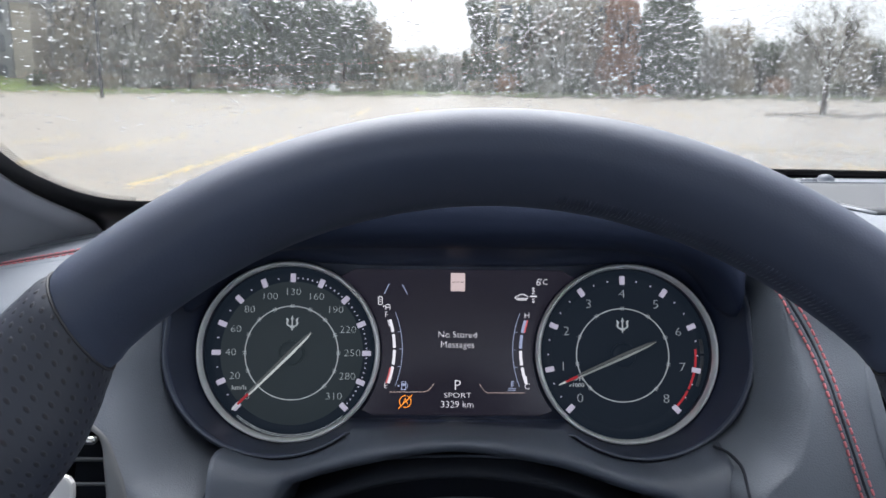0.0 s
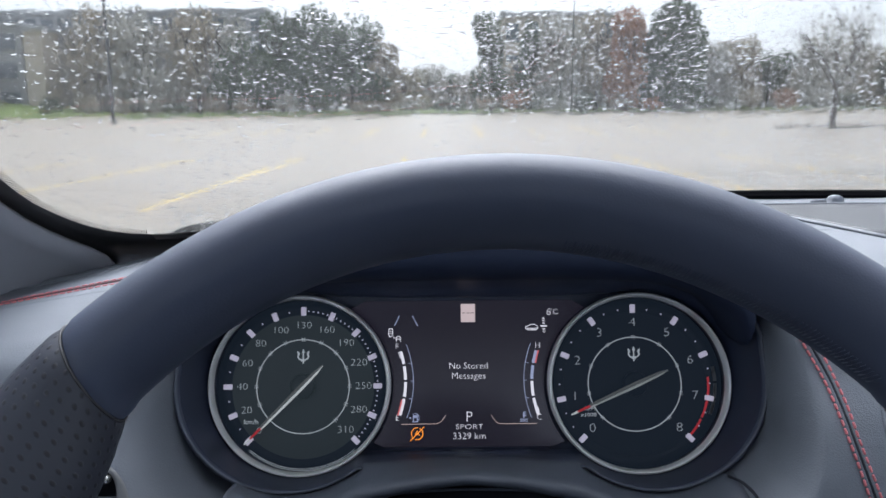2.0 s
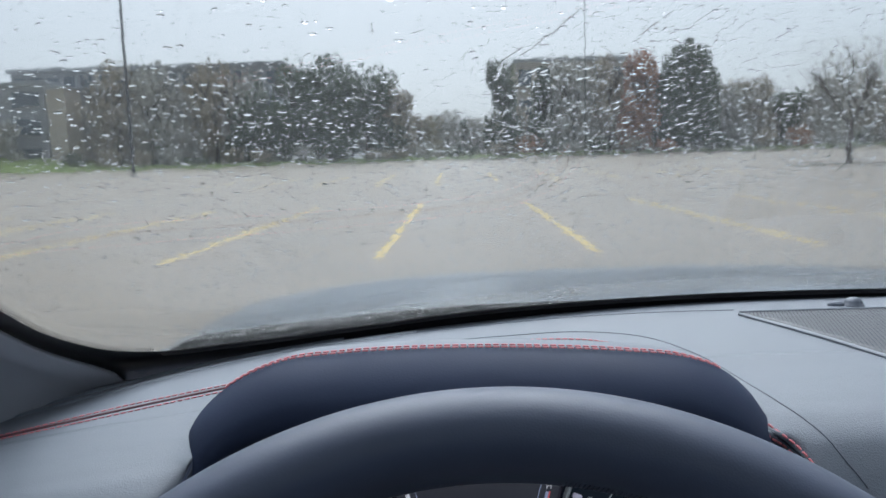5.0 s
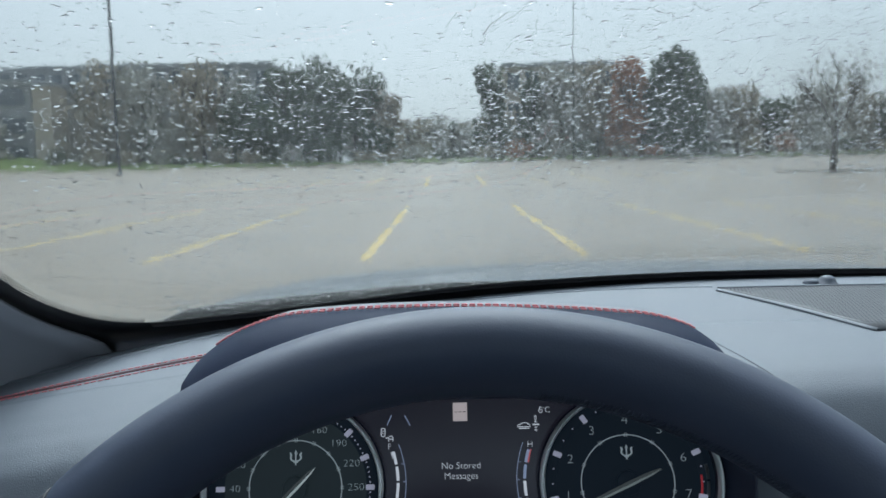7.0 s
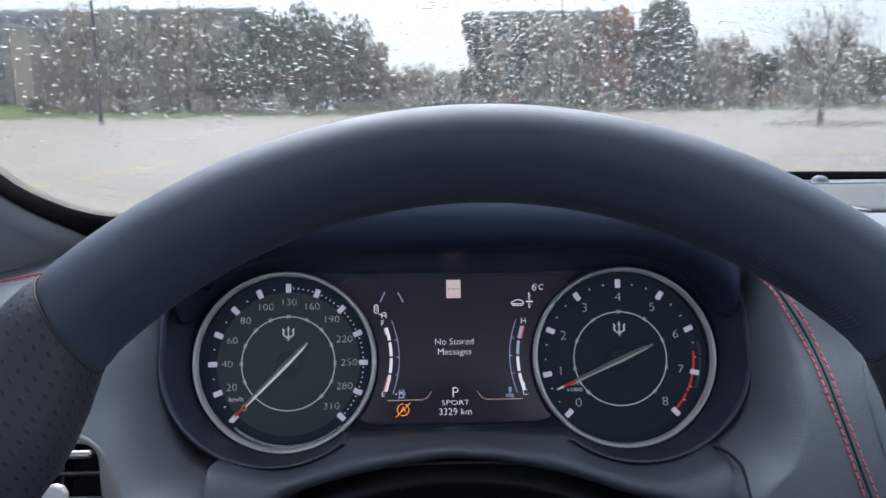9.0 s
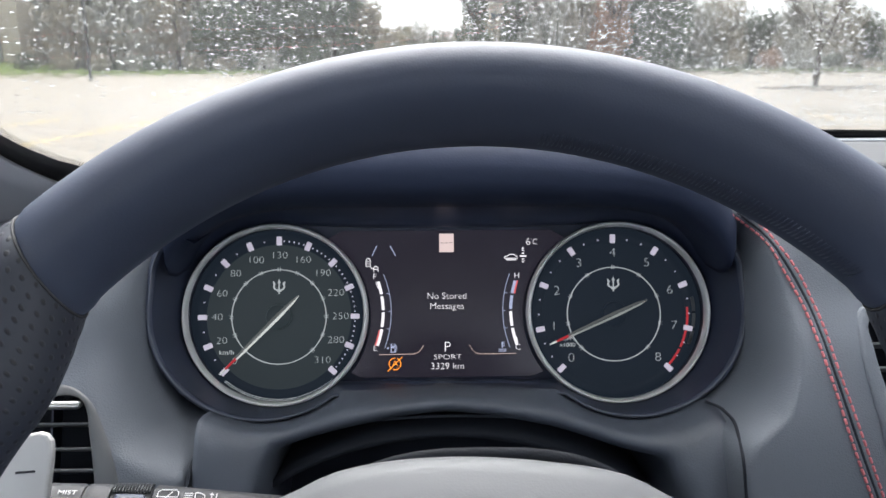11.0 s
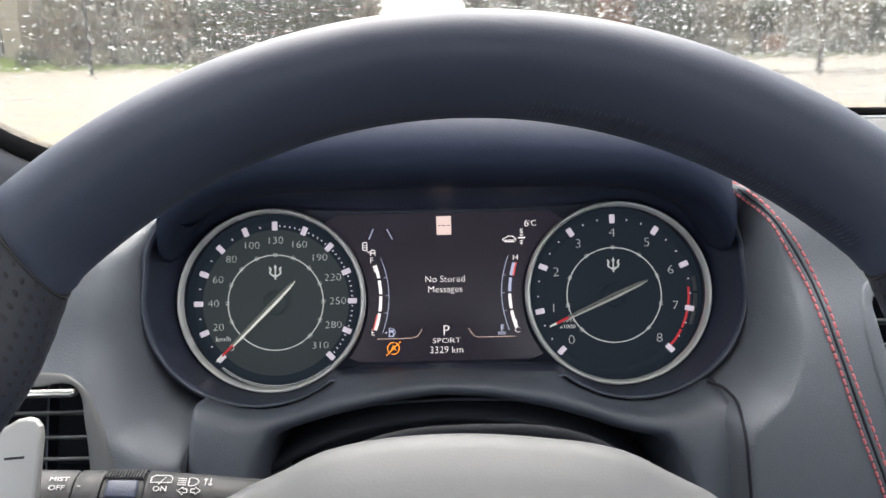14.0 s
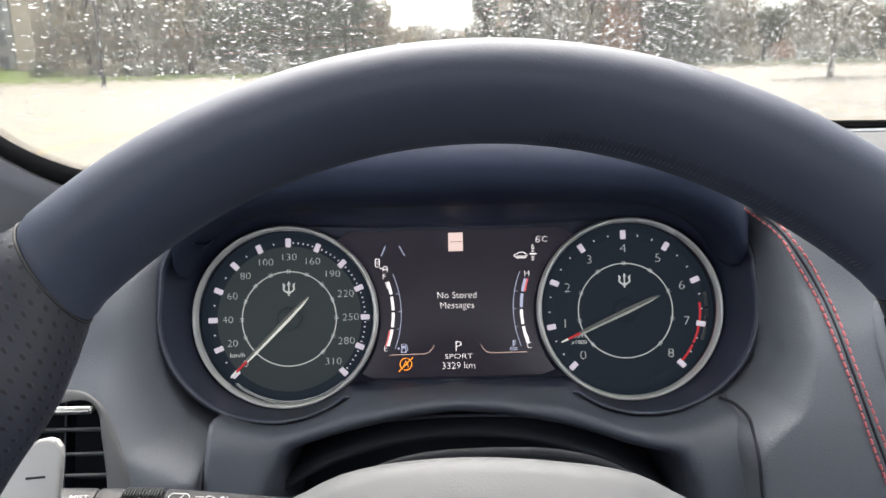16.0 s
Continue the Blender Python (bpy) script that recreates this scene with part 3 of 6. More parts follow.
def dashboard():
    d = thing("dashboard", "dark grey leather dashboard with red double stitching", "dashboard", (0.38, 0.1, 0.85))
    rows = []
    for f in np.linspace(0, 1, 30):
        row = []
        for x in np.linspace(-0.42, 1.17, 107):
            y1 = base_y(x) - 0.012
            y = y1 + f * (0.0680 - y1)
            row.append((x, y, dash_top(x, y) - (0.0001 if y > 0.079 else 0.0004)))
        rows.append(row)
    grid("top_pad", rows, M_dash, d, "grey grained top pad", thick=-0.012)
    # front faces on either side of the instruments
    for side in (-1, 1):
        if side > 0:
            xx = np.concatenate([[0.160, 0.168], np.linspace(0.172, 0.26, 54), np.linspace(0.263, 0.36, 24), np.linspace(0.38, 1.17, 24)])
        else:
            xx = np.concatenate([np.linspace(-0.42, -0.32, 14), np.linspace(-0.317, -0.172, 70), [-0.168, -0.160]])
        prof = PROFILE[np.concatenate([np.arange(0, 185), np.arange(185, 260, 6)])]
        prof = prof[prof[:, 0] < 0.0805]
        rows = [[fascia_point(x, top_z(x) + p[2], side) for x in xx] for p in prof]
        grid("front_pad", rows, M_fascia, d, "grained leather front face", skip=vent_cut(VENT_L if side < 0 else VENT_R))

    # right seam: a dark groove between two rows of red stitches
    def on_face(x, z, out=0.0):
        p = Vector((x, face_y(x, z, 1), z))
        q = Vector((x, face_y(x, z - 0.003, 1), z - 0.003))
        r = Vector((x + 0.003, face_y(x + 0.003, z, 1), z))
        nrm = (r - p).cross(p - q).normalized()
        return p + (nrm if nrm.y < 0 else -nrm) * out

    a = spline([(x, 0, z) for x, z in STITCH_IN], 80)
    b = spline([(x, 0, z) for x, z in STITCH_OUT], 80)
    tube("seam_groove", [on_face(*(p + (q - p) * 0.5)[[0, 2]], 0.0001) for p, q in zip(a, b)], 0.0011, M_void, d, "dark seam groove", sides=6)
    for f in (0.30, 0.70):
        tube("seam_roll", [on_face(*(p + (q - p) * f)[[0, 2]], -0.0011) for p, q in zip(a, b)], 0.0020, M_fascia, d, sides=8)
    for e in (a, b):
        stitches("stitch", [on_face(p[0], p[2], 0.0005) for p in e], M_stitch, d, 48, radius=0.00080)
    # left seam along the top
    up = spline([(x, y, 0) for x, y in ((-0.415, 0.098), (-0.3628, 0.1036), (-0.3201, 0.1125), (-0.278, 0.1225), (-0.2367, 0.1295), (-0.1999, 0.1365), (-0.12, 0.150), (0.0, 0.162), (0.063, 0.1605), (0.0956, 0.1463), (0.118, 0.1236))], 100)
    lo = spline([(x, y, 0) for x, y in ((-0.41, 0.0900), (-0.3566, 0.0925), (-0.3113, 0.0957), (-0.2681, 0.1025), (-0.2308, 0.1105), (-0.1986, 0.1173), (-0.12, 0.132), (0.0, 0.145), (0.055, 0.1440), (0.085, 0.131), (0.106, 0.110))], 100)
    mid = (up + lo) / 2
    tube("seam_groove", [(p[0], p[1], dash_top(p[0], p[1]) - 0.0001) for p in mid], 0.0015, M_seam, d, "dark red seam piping", sides=6)
    for e in (up, lo):
        stitches("stitch", [(p[0], p[1], dash_top(p[0], p[1]) + 0.0004) for p in e], M_stitch, d, 100, radius=0.00055)
    # fine joints between panels
    for pts in ([(-0.2066, 0.2227), (-0.1583, 0.2325), (-0.1056, 0.2365), (0.0, 0.238), (0.10, 0.2385), (0.179, 0.2335), (0.2400, 0.2268)],
                [(-0.16, 0.170), (-0.0566, 0.187), (-0.0145, 0.1890), (0.0331, 0.1860), (0.0922, 0.178), (0.1346, 0.1507), (0.1635, 0.0888), (0.1788, 0.0048), (0.1932, -0.039), (0.2027, -0.055), (0.2120, -0.0640)]):
        c = spline([(x, y, 0) for x, y in pts], 110)
        tube("panel_joint", [(p[0], p[1], dash_top(p[0], p[1]) + 0.0000) for p in c], 0.0005, M_soft, d, "fine dark joint between panels", sides=6)
    # soft raised ridges towards the pillar
    for pts in ([(-0.42, 0.150), (-0.3824, 0.1617), (-0.3503, 0.1716), (-0.3035, 0.1866), (-0.2658, 0.204), (-0.2178, 0.2200), (-0.15, 0.233), (-0.05, 0.240)],
                [(-0.42, 0.170), (-0.3446, 0.1939), (-0.313, 0.2075), (-0.2762, 0.224), (-0.22, 0.238), (-0.12, 0.250)]):
        c = spline([(x, y, 0) for x, y in pts], 60)
        tube("ridge", [(p[0], p[1], dash_top(p[0], p[1]) - 0.0046) for p in c], 0.0060, M_dash, d, "soft raised ridge", sides=20)
    return d


def speaker():
    s = thing("speaker_grille", "dark perforated metal speaker grille set in the dashboard top", "speaker grille", (0.5, 0.12, 1.182))
    corner = [(0.238, 0.205), (0.268, 0.115), (0.292, 0.040), (0.46, 0.040), (0.49, 0.115), (0.52, 0.205)]
    ed = [(x, y, top_z(x) + 0.0022) for x, y in corner]
    rows = []
    for f in np.linspace(0, 1, 8):
        y = 0.205 - f * 0.165
        x0 = np.interp(-y, [-0.205, -0.115, -0.04], [0.238, 0.268, 0.292])
        x1 = 0.76 - x0
        rows.append([(x, y, top_z(x) + 0.0020 - 0.003 * max(0.0, (0.18 - y) / 0.16) ** 2) for x in np.linspace(x0, x1, 20)])
    grid("mesh_plate", rows, M_mesh, s, "black metal mesh", thick=-0.002)
    # fine raised dimples of the mesh
    vs, fs = [], []
    for i in range(64):
        for j in range(88):
            y = 0.2035 - i * 0.00255
            x0 = np.interp(-y, [-0.205, -0.115, -0.04], [0.238, 0.268, 0.292])
            x = x0 + 0.004 + (j + 0.5 * (i % 2)) * 0.0031
            if x > 0.76 - x0 - 0.004 or x > 0.50:
                continue
            z = top_z(x) + 0.0024 - 0.003 * max(0.0, (0.18 - y) / 0.16) ** 2
            k = len(vs)
            vs += [(x - 0.0009, y, z), (x, y - 0.0008, z), (x + 0.0009, y, z), (x, y + 0.0008, z)]
            fs.append((k, k + 1, k + 2, k + 3))
    tagged(put("mesh_texture", mesh_from("mesh_texture", vs, fs, False), M_void, s), kind="stuff")
    rim = spline([(x, y, z - 0.003 * max(0.0, (0.18 - y) / 0.16) ** 2) for x, y, z in ed[:3]], 20)
    tube("edge_trim", [(x, y, z - 0.0012) for x, y, z in rim], 0.0026, M_edge, s, "pale grey raised edge strip", sides=10, flat=0.5)
    tube("edge_trim", [(x, 0.2065, top_z(x) + 0.0018) for x in np.linspace(0.238, 0.52, 12)], 0.0016, M_dash, s, sides=8)


def sun_sensor():
    s = thing("sun_sensor", "small dark domed light sensor on the dashboard", "sensor", (0.348, 0.232, top_z(0.348)))
    z = top_z(0.348) + 0.0010
    ring_mesh("dome", [(0.0, 0.0066), (0.003, 0.0063), (0.0055, 0.0051), (0.0074, 0.0030), (0.0082, 0.0), (0.0094, -0.0002), (0.0094, -0.002)], Matrix.Translation((0.350, 0.232, z)), M_soft, s, n=32)
    ring_mesh("foot", [(0.0, 0.0022), (0.0045, 0.002), (0.006, 0.0), (0.006, -0.002)], Matrix.Translation((0.3355, 0.234, z)) @ Matrix.Diagonal((1.3, 0.8, 1, 1)), M_soft, s, n=24)


# ---------------------------------------------------------------- binnacle hood
def binnacle_hood():
    h = thing("binnacle_hood", "black leather hood arching over the instruments with red stitching", "instrument hood", (0, 0, 1.14))
    o = spline([(x, 0, z) for x, z in ((-0.1500, 1.1475), (-0.1615, 1.1505), (-0.1700, 1.1570), (-0.1738, 1.168), (-0.1655, 1.1797), (-0.152, 1.1908), (-0.134, 1.2008), (-0.116, 1.2070), (-0.080, 1.2110), (-0.046, 1.2124), (-0.011, 1.2126),
                                       (0.024, 1.2119), (0.058, 1.2103), (0.093, 1.2077), (0.127, 1.2032), (0.1450, 1.1968), (0.1610, 1.1855), (0.1715, 1.1723), (0.1760, 1.1600), (0.1745, 1.1515), (0.1670, 1.1450))], 81)
    t = np.gradient(o, axis=0)
    t /= np.linalg.norm(t, axis=1)[:, None]
    nrm = np.stack([-t[:, 2], 0 * t[:, 0], t[:, 0]], 1)
    inner = []
    for i, p in enumerate(o):
        x = p[0] / 0.178 * 0.169
        inner.append((x, 1.098 + 0.068 * math.sqrt(max(1 - (abs(x) / 0.1695) ** 6, 0.0))))
    sec = [(0.105, -0.044, 0.0), (0.075, -0.027, 0.0), (0.045, -0.012, 0.0), (0.015, -0.0015, 0.0), (-0.012, 0.0005, 0.0), (-0.030, -0.002, 0.0), (-0.043, -0.007, 0.03),
           (-0.052, -0.012, 0.12), (-0.056, -0.014, 0.30), (-0.055, -0.014, 0.50), (-0.050, -0.012, 0.70), (-0.041, -0.006, 0.88), (-0.028, 0.0, 0.98), (-0.012, 0.0, 1.0), (0.004, 0.0, 1.02), (0.018, 0.0, 1.04)]
    rows = []
    for y, n, g in sec:
        row = []
        for i, p in enumerate(o):
            e = min(i, len(o) - 1 - i) / 6.0
            f = min(1.0, e) ** 0.5
            yy = y if y > 0.01 else 0.01 + (y - 0.01) * (0.80 + 0.20 * f)
            x, z = p[0] + nrm[i][0] * n * f, p[2] + nrm[i][2] * n * f
            g2 = g * (0.45 + 0.55 * f)
            row.append((x + (inner[i][0] - x) * g2, yy, z + (inner[i][1] - z) * g2))
        rows.append(row)
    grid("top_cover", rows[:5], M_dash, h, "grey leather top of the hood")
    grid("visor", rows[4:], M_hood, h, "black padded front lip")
    for off in (-0.011, -0.0165):
        pth = [Vector((p[0], 0, p[2])) + Vector((nrm[i][0], 0, nrm[i][2])) * 0.0012 + Vector((0, off, 0)) for i, p in enumerate(o)][12:-12]
        stitches("stitch", pth, M_stitch, h, 62, radius=0.00056)


# ---------------------------------------------------------------- instruments
def dial(parent, cu, marks, face, needle_at, tip, tail, bright, minor):
    body = put("dial_face", prism_mesh(arc(0, 0, 0.0575, 0, 360 - 360 / 72, 72), 0.002, clu(cu, 0, -0.0025)), face, parent, "dark round dial face")
    for k, (a, txt) in enumerate(marks):
        m = clu(cu, 0, 0) @ Matrix.Rotation(radians(-a), 4, "Z") @ Matrix.Translation((0, 0.0497, 0.0008))
        box("marker", (0.0034, 0.0058, 0.0022), m, M_tick, body, bevel=0.0006)
        if txt:
            r = 0.0402 if len(txt) > 1 else 0.0405
            lettering("numeral", txt, 0.0066 if len(marks) > 10 else 0.0084, clu(cu + r * math.sin(radians(a)), r * math.cos(radians(a)), 0.0003), M_numeral, body, stretch=1.15, thin=0.026)
    for a in minor:
        m = clu(cu, 0, 0) @ Matrix.Rotation(radians(-a), 4, "Z") @ Matrix.Translation((0, 0.0497, 0.0004))
        box("dot", (0.0007, 0.0010, 0.0006), m, M_tick, body)
    ring_mesh("outer_band", [(0.0472, -0.0002), (0.0474, 0.0002), (0.0574, 0.0002), (0.0574, -0.001)], clu(cu, 0, 0), M_dial_d, body, "darker outer band of the dial", n=96)
    ribbon("inner_ring", arc(0, 0, 0.0308, 0, 360, 97), 0.0006, clu(cu, 0, 0.0001), M_numeral, body)
    for a, txt in marks:
        for s in (-1.3, 1.3):
            q = arc(0, 0, 1.0, a + s, a + s, 2)[0]
            ribbon("ring_tick", [(0.0296 * q[0], 0.0296 * q[1]), (0.0322 * q[0], 0.0322 * q[1])], 0.00045, clu(cu, 0, 0.0002), M_numeral, body)
    # three-pronged emblem as plain shapes
    m = clu(cu, 0.0198, 0.0004) @ Matrix.Diagonal((0.84, 0.66, 1, 1))
    ribbon("emblem_stem", [(0, -0.0075), (0, -0.002), (0, 0.0040)], 0.0010, m, M_numeral, body)
    ribbon("emblem_point", [(0, 0.0036), (0, 0.0050), (0, 0.0074)], np.array([0.0028, 0.0014, 0.0002]), m, M_numeral, body)
    ribbon("emblem_collar", [(-0.0018, -0.0046), (0.0018, -0.0046)], 0.0010, m, M_numeral, body)
    for sg in (-1, 1):
        q = spline([(0, -0.0036, 0), (sg * 0.0026, -0.0030, 0), (sg * 0.0041, -0.0006, 0), (sg * 0.0036, 0.0022, 0), (sg * 0.0046, 0.0052, 0)], 16)
        ribbon("emblem_prong", q[:, :2], np.array([0.0013] * 11 + [0.0016, 0.0017, 0.0014, 0.0009, 0.0002]), m, M_numeral, body)
    # needle: tapered, ridged blade
    m = clu(cu, 0, 0.0062) @ Matrix.Rotation(radians(-needle_at), 4, "Z")
    prof = [(-tail, 0.0004), (-tail + 0.006, 0.0014), (0.0, 0.0019), (tip * 0.6, 0.0014), (tip * 0.72, 0.0012)]
    # lit and shaded flanks of the ridge are put into two colours
    for sg, lab, mt in ((-1, "silver half of the needle, coloured paler as if lit", M_needle_w if bright else M_needle), (1, "shaded half of the needle, coloured darker", M_needle_d)):
        bm = bmesh.new()
        ring_v = [[bm.verts.new((sg * w, y, 0)), bm.verts.new((0.0003 * sg, y, 0.0016)), bm.verts.new((0.0003 * sg, y, -0.0006))] for y, w in prof]
        for a, b in zip(ring_v[:-1], ring_v[1:]):
            for k in range(3):
                bm.faces.new((a[k], a[(k + 1) % 3], b[(k + 1) % 3], b[k]))
        bm.faces.new(ring_v[0])
        bm.faces.new(list(reversed(ring_v[-1])))
        bmesh.ops.recalc_face_normals(bm, faces=bm.faces[:])
        bmesh.ops.transform(bm, matrix=m, verts=bm.verts)
        part("needle", bm, mt, body, lab, smooth=False)
    for y0, y1, w0, w1, mt in ((tip * 0.72, tip * 0.90, 0.0009, 0.0007, M_red), (tip * 0.90, tip, 0.0008, 0.0004, M_needle_w)):
        bm = bmesh.new()
        vs = [[bm.verts.new((-w, y, 0)), bm.verts.new((0, y, 0.0013)), bm.verts.new((w, y, 0)), bm.verts.new((0, y, -0.0005))] for y, w in ((y0, w0), (y1, w1))]
        for k in range(4):
            bm.faces.new((vs[0][k], vs[0][(k + 1) % 4], vs[1][(k + 1) % 4], vs[1][k]))
        bm.faces.new(list(reversed(vs[1])))
        bm.faces.new(vs[0])
        bmesh.ops.recalc_face_normals(bm, faces=bm.faces[:])
        bmesh.ops.transform(bm, matrix=m, verts=bm.verts)
        part("needle_tip", bm, mt, body, smooth=False)
    ring_mesh("hub_disc", [(0.0, 0.0045), (0.0072, 0.0045), (0.0080, 0.0035), (0.0080, 0.0)], clu(cu, 0, 0), face, body, n=40)
    # chrome ring standing out from the face, with a stepped dark wall behind it
    ring_mesh("bezel_ring", [(0.0560, 0.0100), (0.0563, 0.0135), (0.0570, 0.0158), (0.0579, 0.0165), (0.0587, 0.0156), (0.0592, 0.0130), (0.0592, 0.0080)], clu(cu, 0.0016, 0) @ Matrix.Diagonal((1, 0.985, 1, 1)), M_ring, parent, "satin chrome ring round the dial", n=128)
    ring_mesh("inner_wall", [(0.0575, -0.001), (0.0570, 0.002), (0.0570, 0.0042), (0.0565, 0.0044), (0.0565, 0.0070), (0.0561, 0.0072), (0.0561, 0.0105)], clu(cu, 0.0012, 0) @ Matrix.Diagonal((1, 0.985, 1, 1)), M_black, parent, "stepped black wall inside the ring", n=96)
    return body


def prism_mesh(outline, depth, m):
    bm = bmesh.new()
    lo = [bm.verts.new((x, y, 0)) for x, y in outline]
    hi = [bm.verts.new((x, y, depth)) for x, y in outline]
    n = len(lo)
    bm.faces.new(hi)
    bm.faces.new(list(reversed(lo)))
    for i in range(n):
        bm.faces.new((lo[i], lo[(i + 1) % n], hi[(i + 1) % n], hi[i]))
    bmesh.ops.recalc_face_normals(bm, faces=bm.faces[:])
    bmesh.ops.transform(bm, matrix=m, verts=bm.verts)
    me = bpy.data.meshes.new("plate")
    bm.to_mesh(me)
    bm.free()
    return me


def peanut(f):
    """The outline of the instrument surround at step f, 0 at the chrome rings and 1 at the outer rim: points u, v, w."""
    w = 0.009 + 0.038 * f ** 1.6
    r = 0.0592 + 0.0075 * f
    top = [(x, 0.0585 + 0.017 * f, w) for x in np.linspace(0.052, -0.052, 9)]
    up_r = [(0.110 + (r + 0.002) * math.sin(radians(a)), 0.003 + (r + 0.014 * f) * math.cos(radians(a)), w) for a in np.linspace(70, -14, 15)]
    low_r = [(0.110 + r * math.sin(radians(a)), 0.0035 + (r - 0.0045 * f) * math.cos(radians(a)), w) for a in np.linspace(219, 82, 26)]
    low_mid = [(x, -0.0425 - 0.003 * f, w - 0.012 * f * (1 - (x / 0.067) ** 2)) for x in np.linspace(-0.064, 0.064, 13)]
    half = low_r + up_r
    left = [(-u, v, ww) for u, v, ww in reversed(half)]
    return low_mid + half + top + left


def instruments():
    c = thing("instrument_cluster", "lit instrument cluster with two round dials and a screen", "instrument cluster", clu(0, 0, -0.02).translation)
    rows = [[clu(p[0] * 0.995, p[1] * 0.995, -0.0050).translation for p in peanut(0.0)]]
    rows += [[(clu(*p).translation) for p in peanut(f)] for f in (0.0, 0.12, 0.3, 0.5, 0.7, 0.85, 0.95, 1.0)]
    rows += [[clu(p[0] * 1.012, p[1] * 1.02, p[2] + 0.0008).translation for p in peanut(1.0)], [clu(p[0] * 1.025, p[1] * 1.045, p[2] - 0.0015).translation for p in peanut(1.0)],
             [clu(p[0] * 1.03, p[1] * 1.06, p[2] - 0.03).translation for p in peanut(1.0)]]
    grid("surround", rows, M_black, c, "black moulded surround with a rounded rim", close_v=True)
    edge = peanut(1.0)
    n0 = max(range(len(edge)), key=lambda k: edge[k][0]) + 9
    n1 = min(range(len(edge)), key=lambda k: edge[k][0]) - 9
    for run in (edge[:n0], edge[n1:] + edge[:1]):
        tube("rim_edge", [clu(p[0] * 1.010, p[1] * 1.017, p[2] + 0.0004).translation for p in run], 0.0009, M_soft, c, "thin grey raised edge of the surround", sides=8)
    # backing panel behind the rings and round the screen
    back = [p[:2] for p in peanut(0.0)]
    prism("backing", [(u * 1.02, v * 1.03) for u, v in back], 0.004, clu(0, 0, -0.0062), M_black, c, "black backing panel")
    ticks = [0, 20, 40, 60, 80, 100, 130, 160, 190, 220, 250, 280, 310]
    lm = [(-135 + 22.5 * k, str(v) if v else "0") for k, v in enumerate(ticks)]
    minor = []
    for k in range(12):
        steps = 2 if k < 6 else 6
        minor += [-135 + 22.5 * (k + j / steps) for j in range(1, steps)]
    b = dial(c, -0.110, lm, M_dial_l, -135, 0.0520, 0.0195, True, minor)
    lettering("unit_text", "km/h", 0.0043, clu(-0.1440, -0.0230, 0.0003), M_numeral, b, stretch=1.15)
    for r in (0.0535, 0.0545):
        ribbon("scale_line", arc(0, 0, r, 140, 220, 40), 0.0003, clu(-0.110, 0, 0.0002), M_numeral, b)
    rm = [(-135 + 33.75 * k, str(k)) for k in range(9)]
    rminor = [-135 + 33.75 * (k + j / 3) for k in range(8) for j in (1, 2)]
    b = dial(c, 0.110, rm, M_dial_d, -114, 0.0475, 0.0225, False, rminor)
    lettering("unit_text", "RPM", 0.0034, clu(0.0800, -0.0160, 0.0003), M_numeral, b, stretch=1.15)
    lettering("unit_text", "x1000", 0.0036, clu(0.0790, -0.0200, 0.0003), M_numeral, b, stretch=1.15)
    for k in range(3):
        a0 = 85 + 16.8 * k
        ribbon("red_band", arc(0, 0, 0.0487, a0, a0 + 15.2, 12), 0.0014, clu(0.110, 0, 0.0002), M_red, b)
        ribbon("grey_band", arc(0, 0, 0.0530, 78 + 12 * k, 78 + 12 * k + 10.5, 10), 0.0022, clu(0.110, 0, 0.0002), M_gloss, b)
    screen(c)


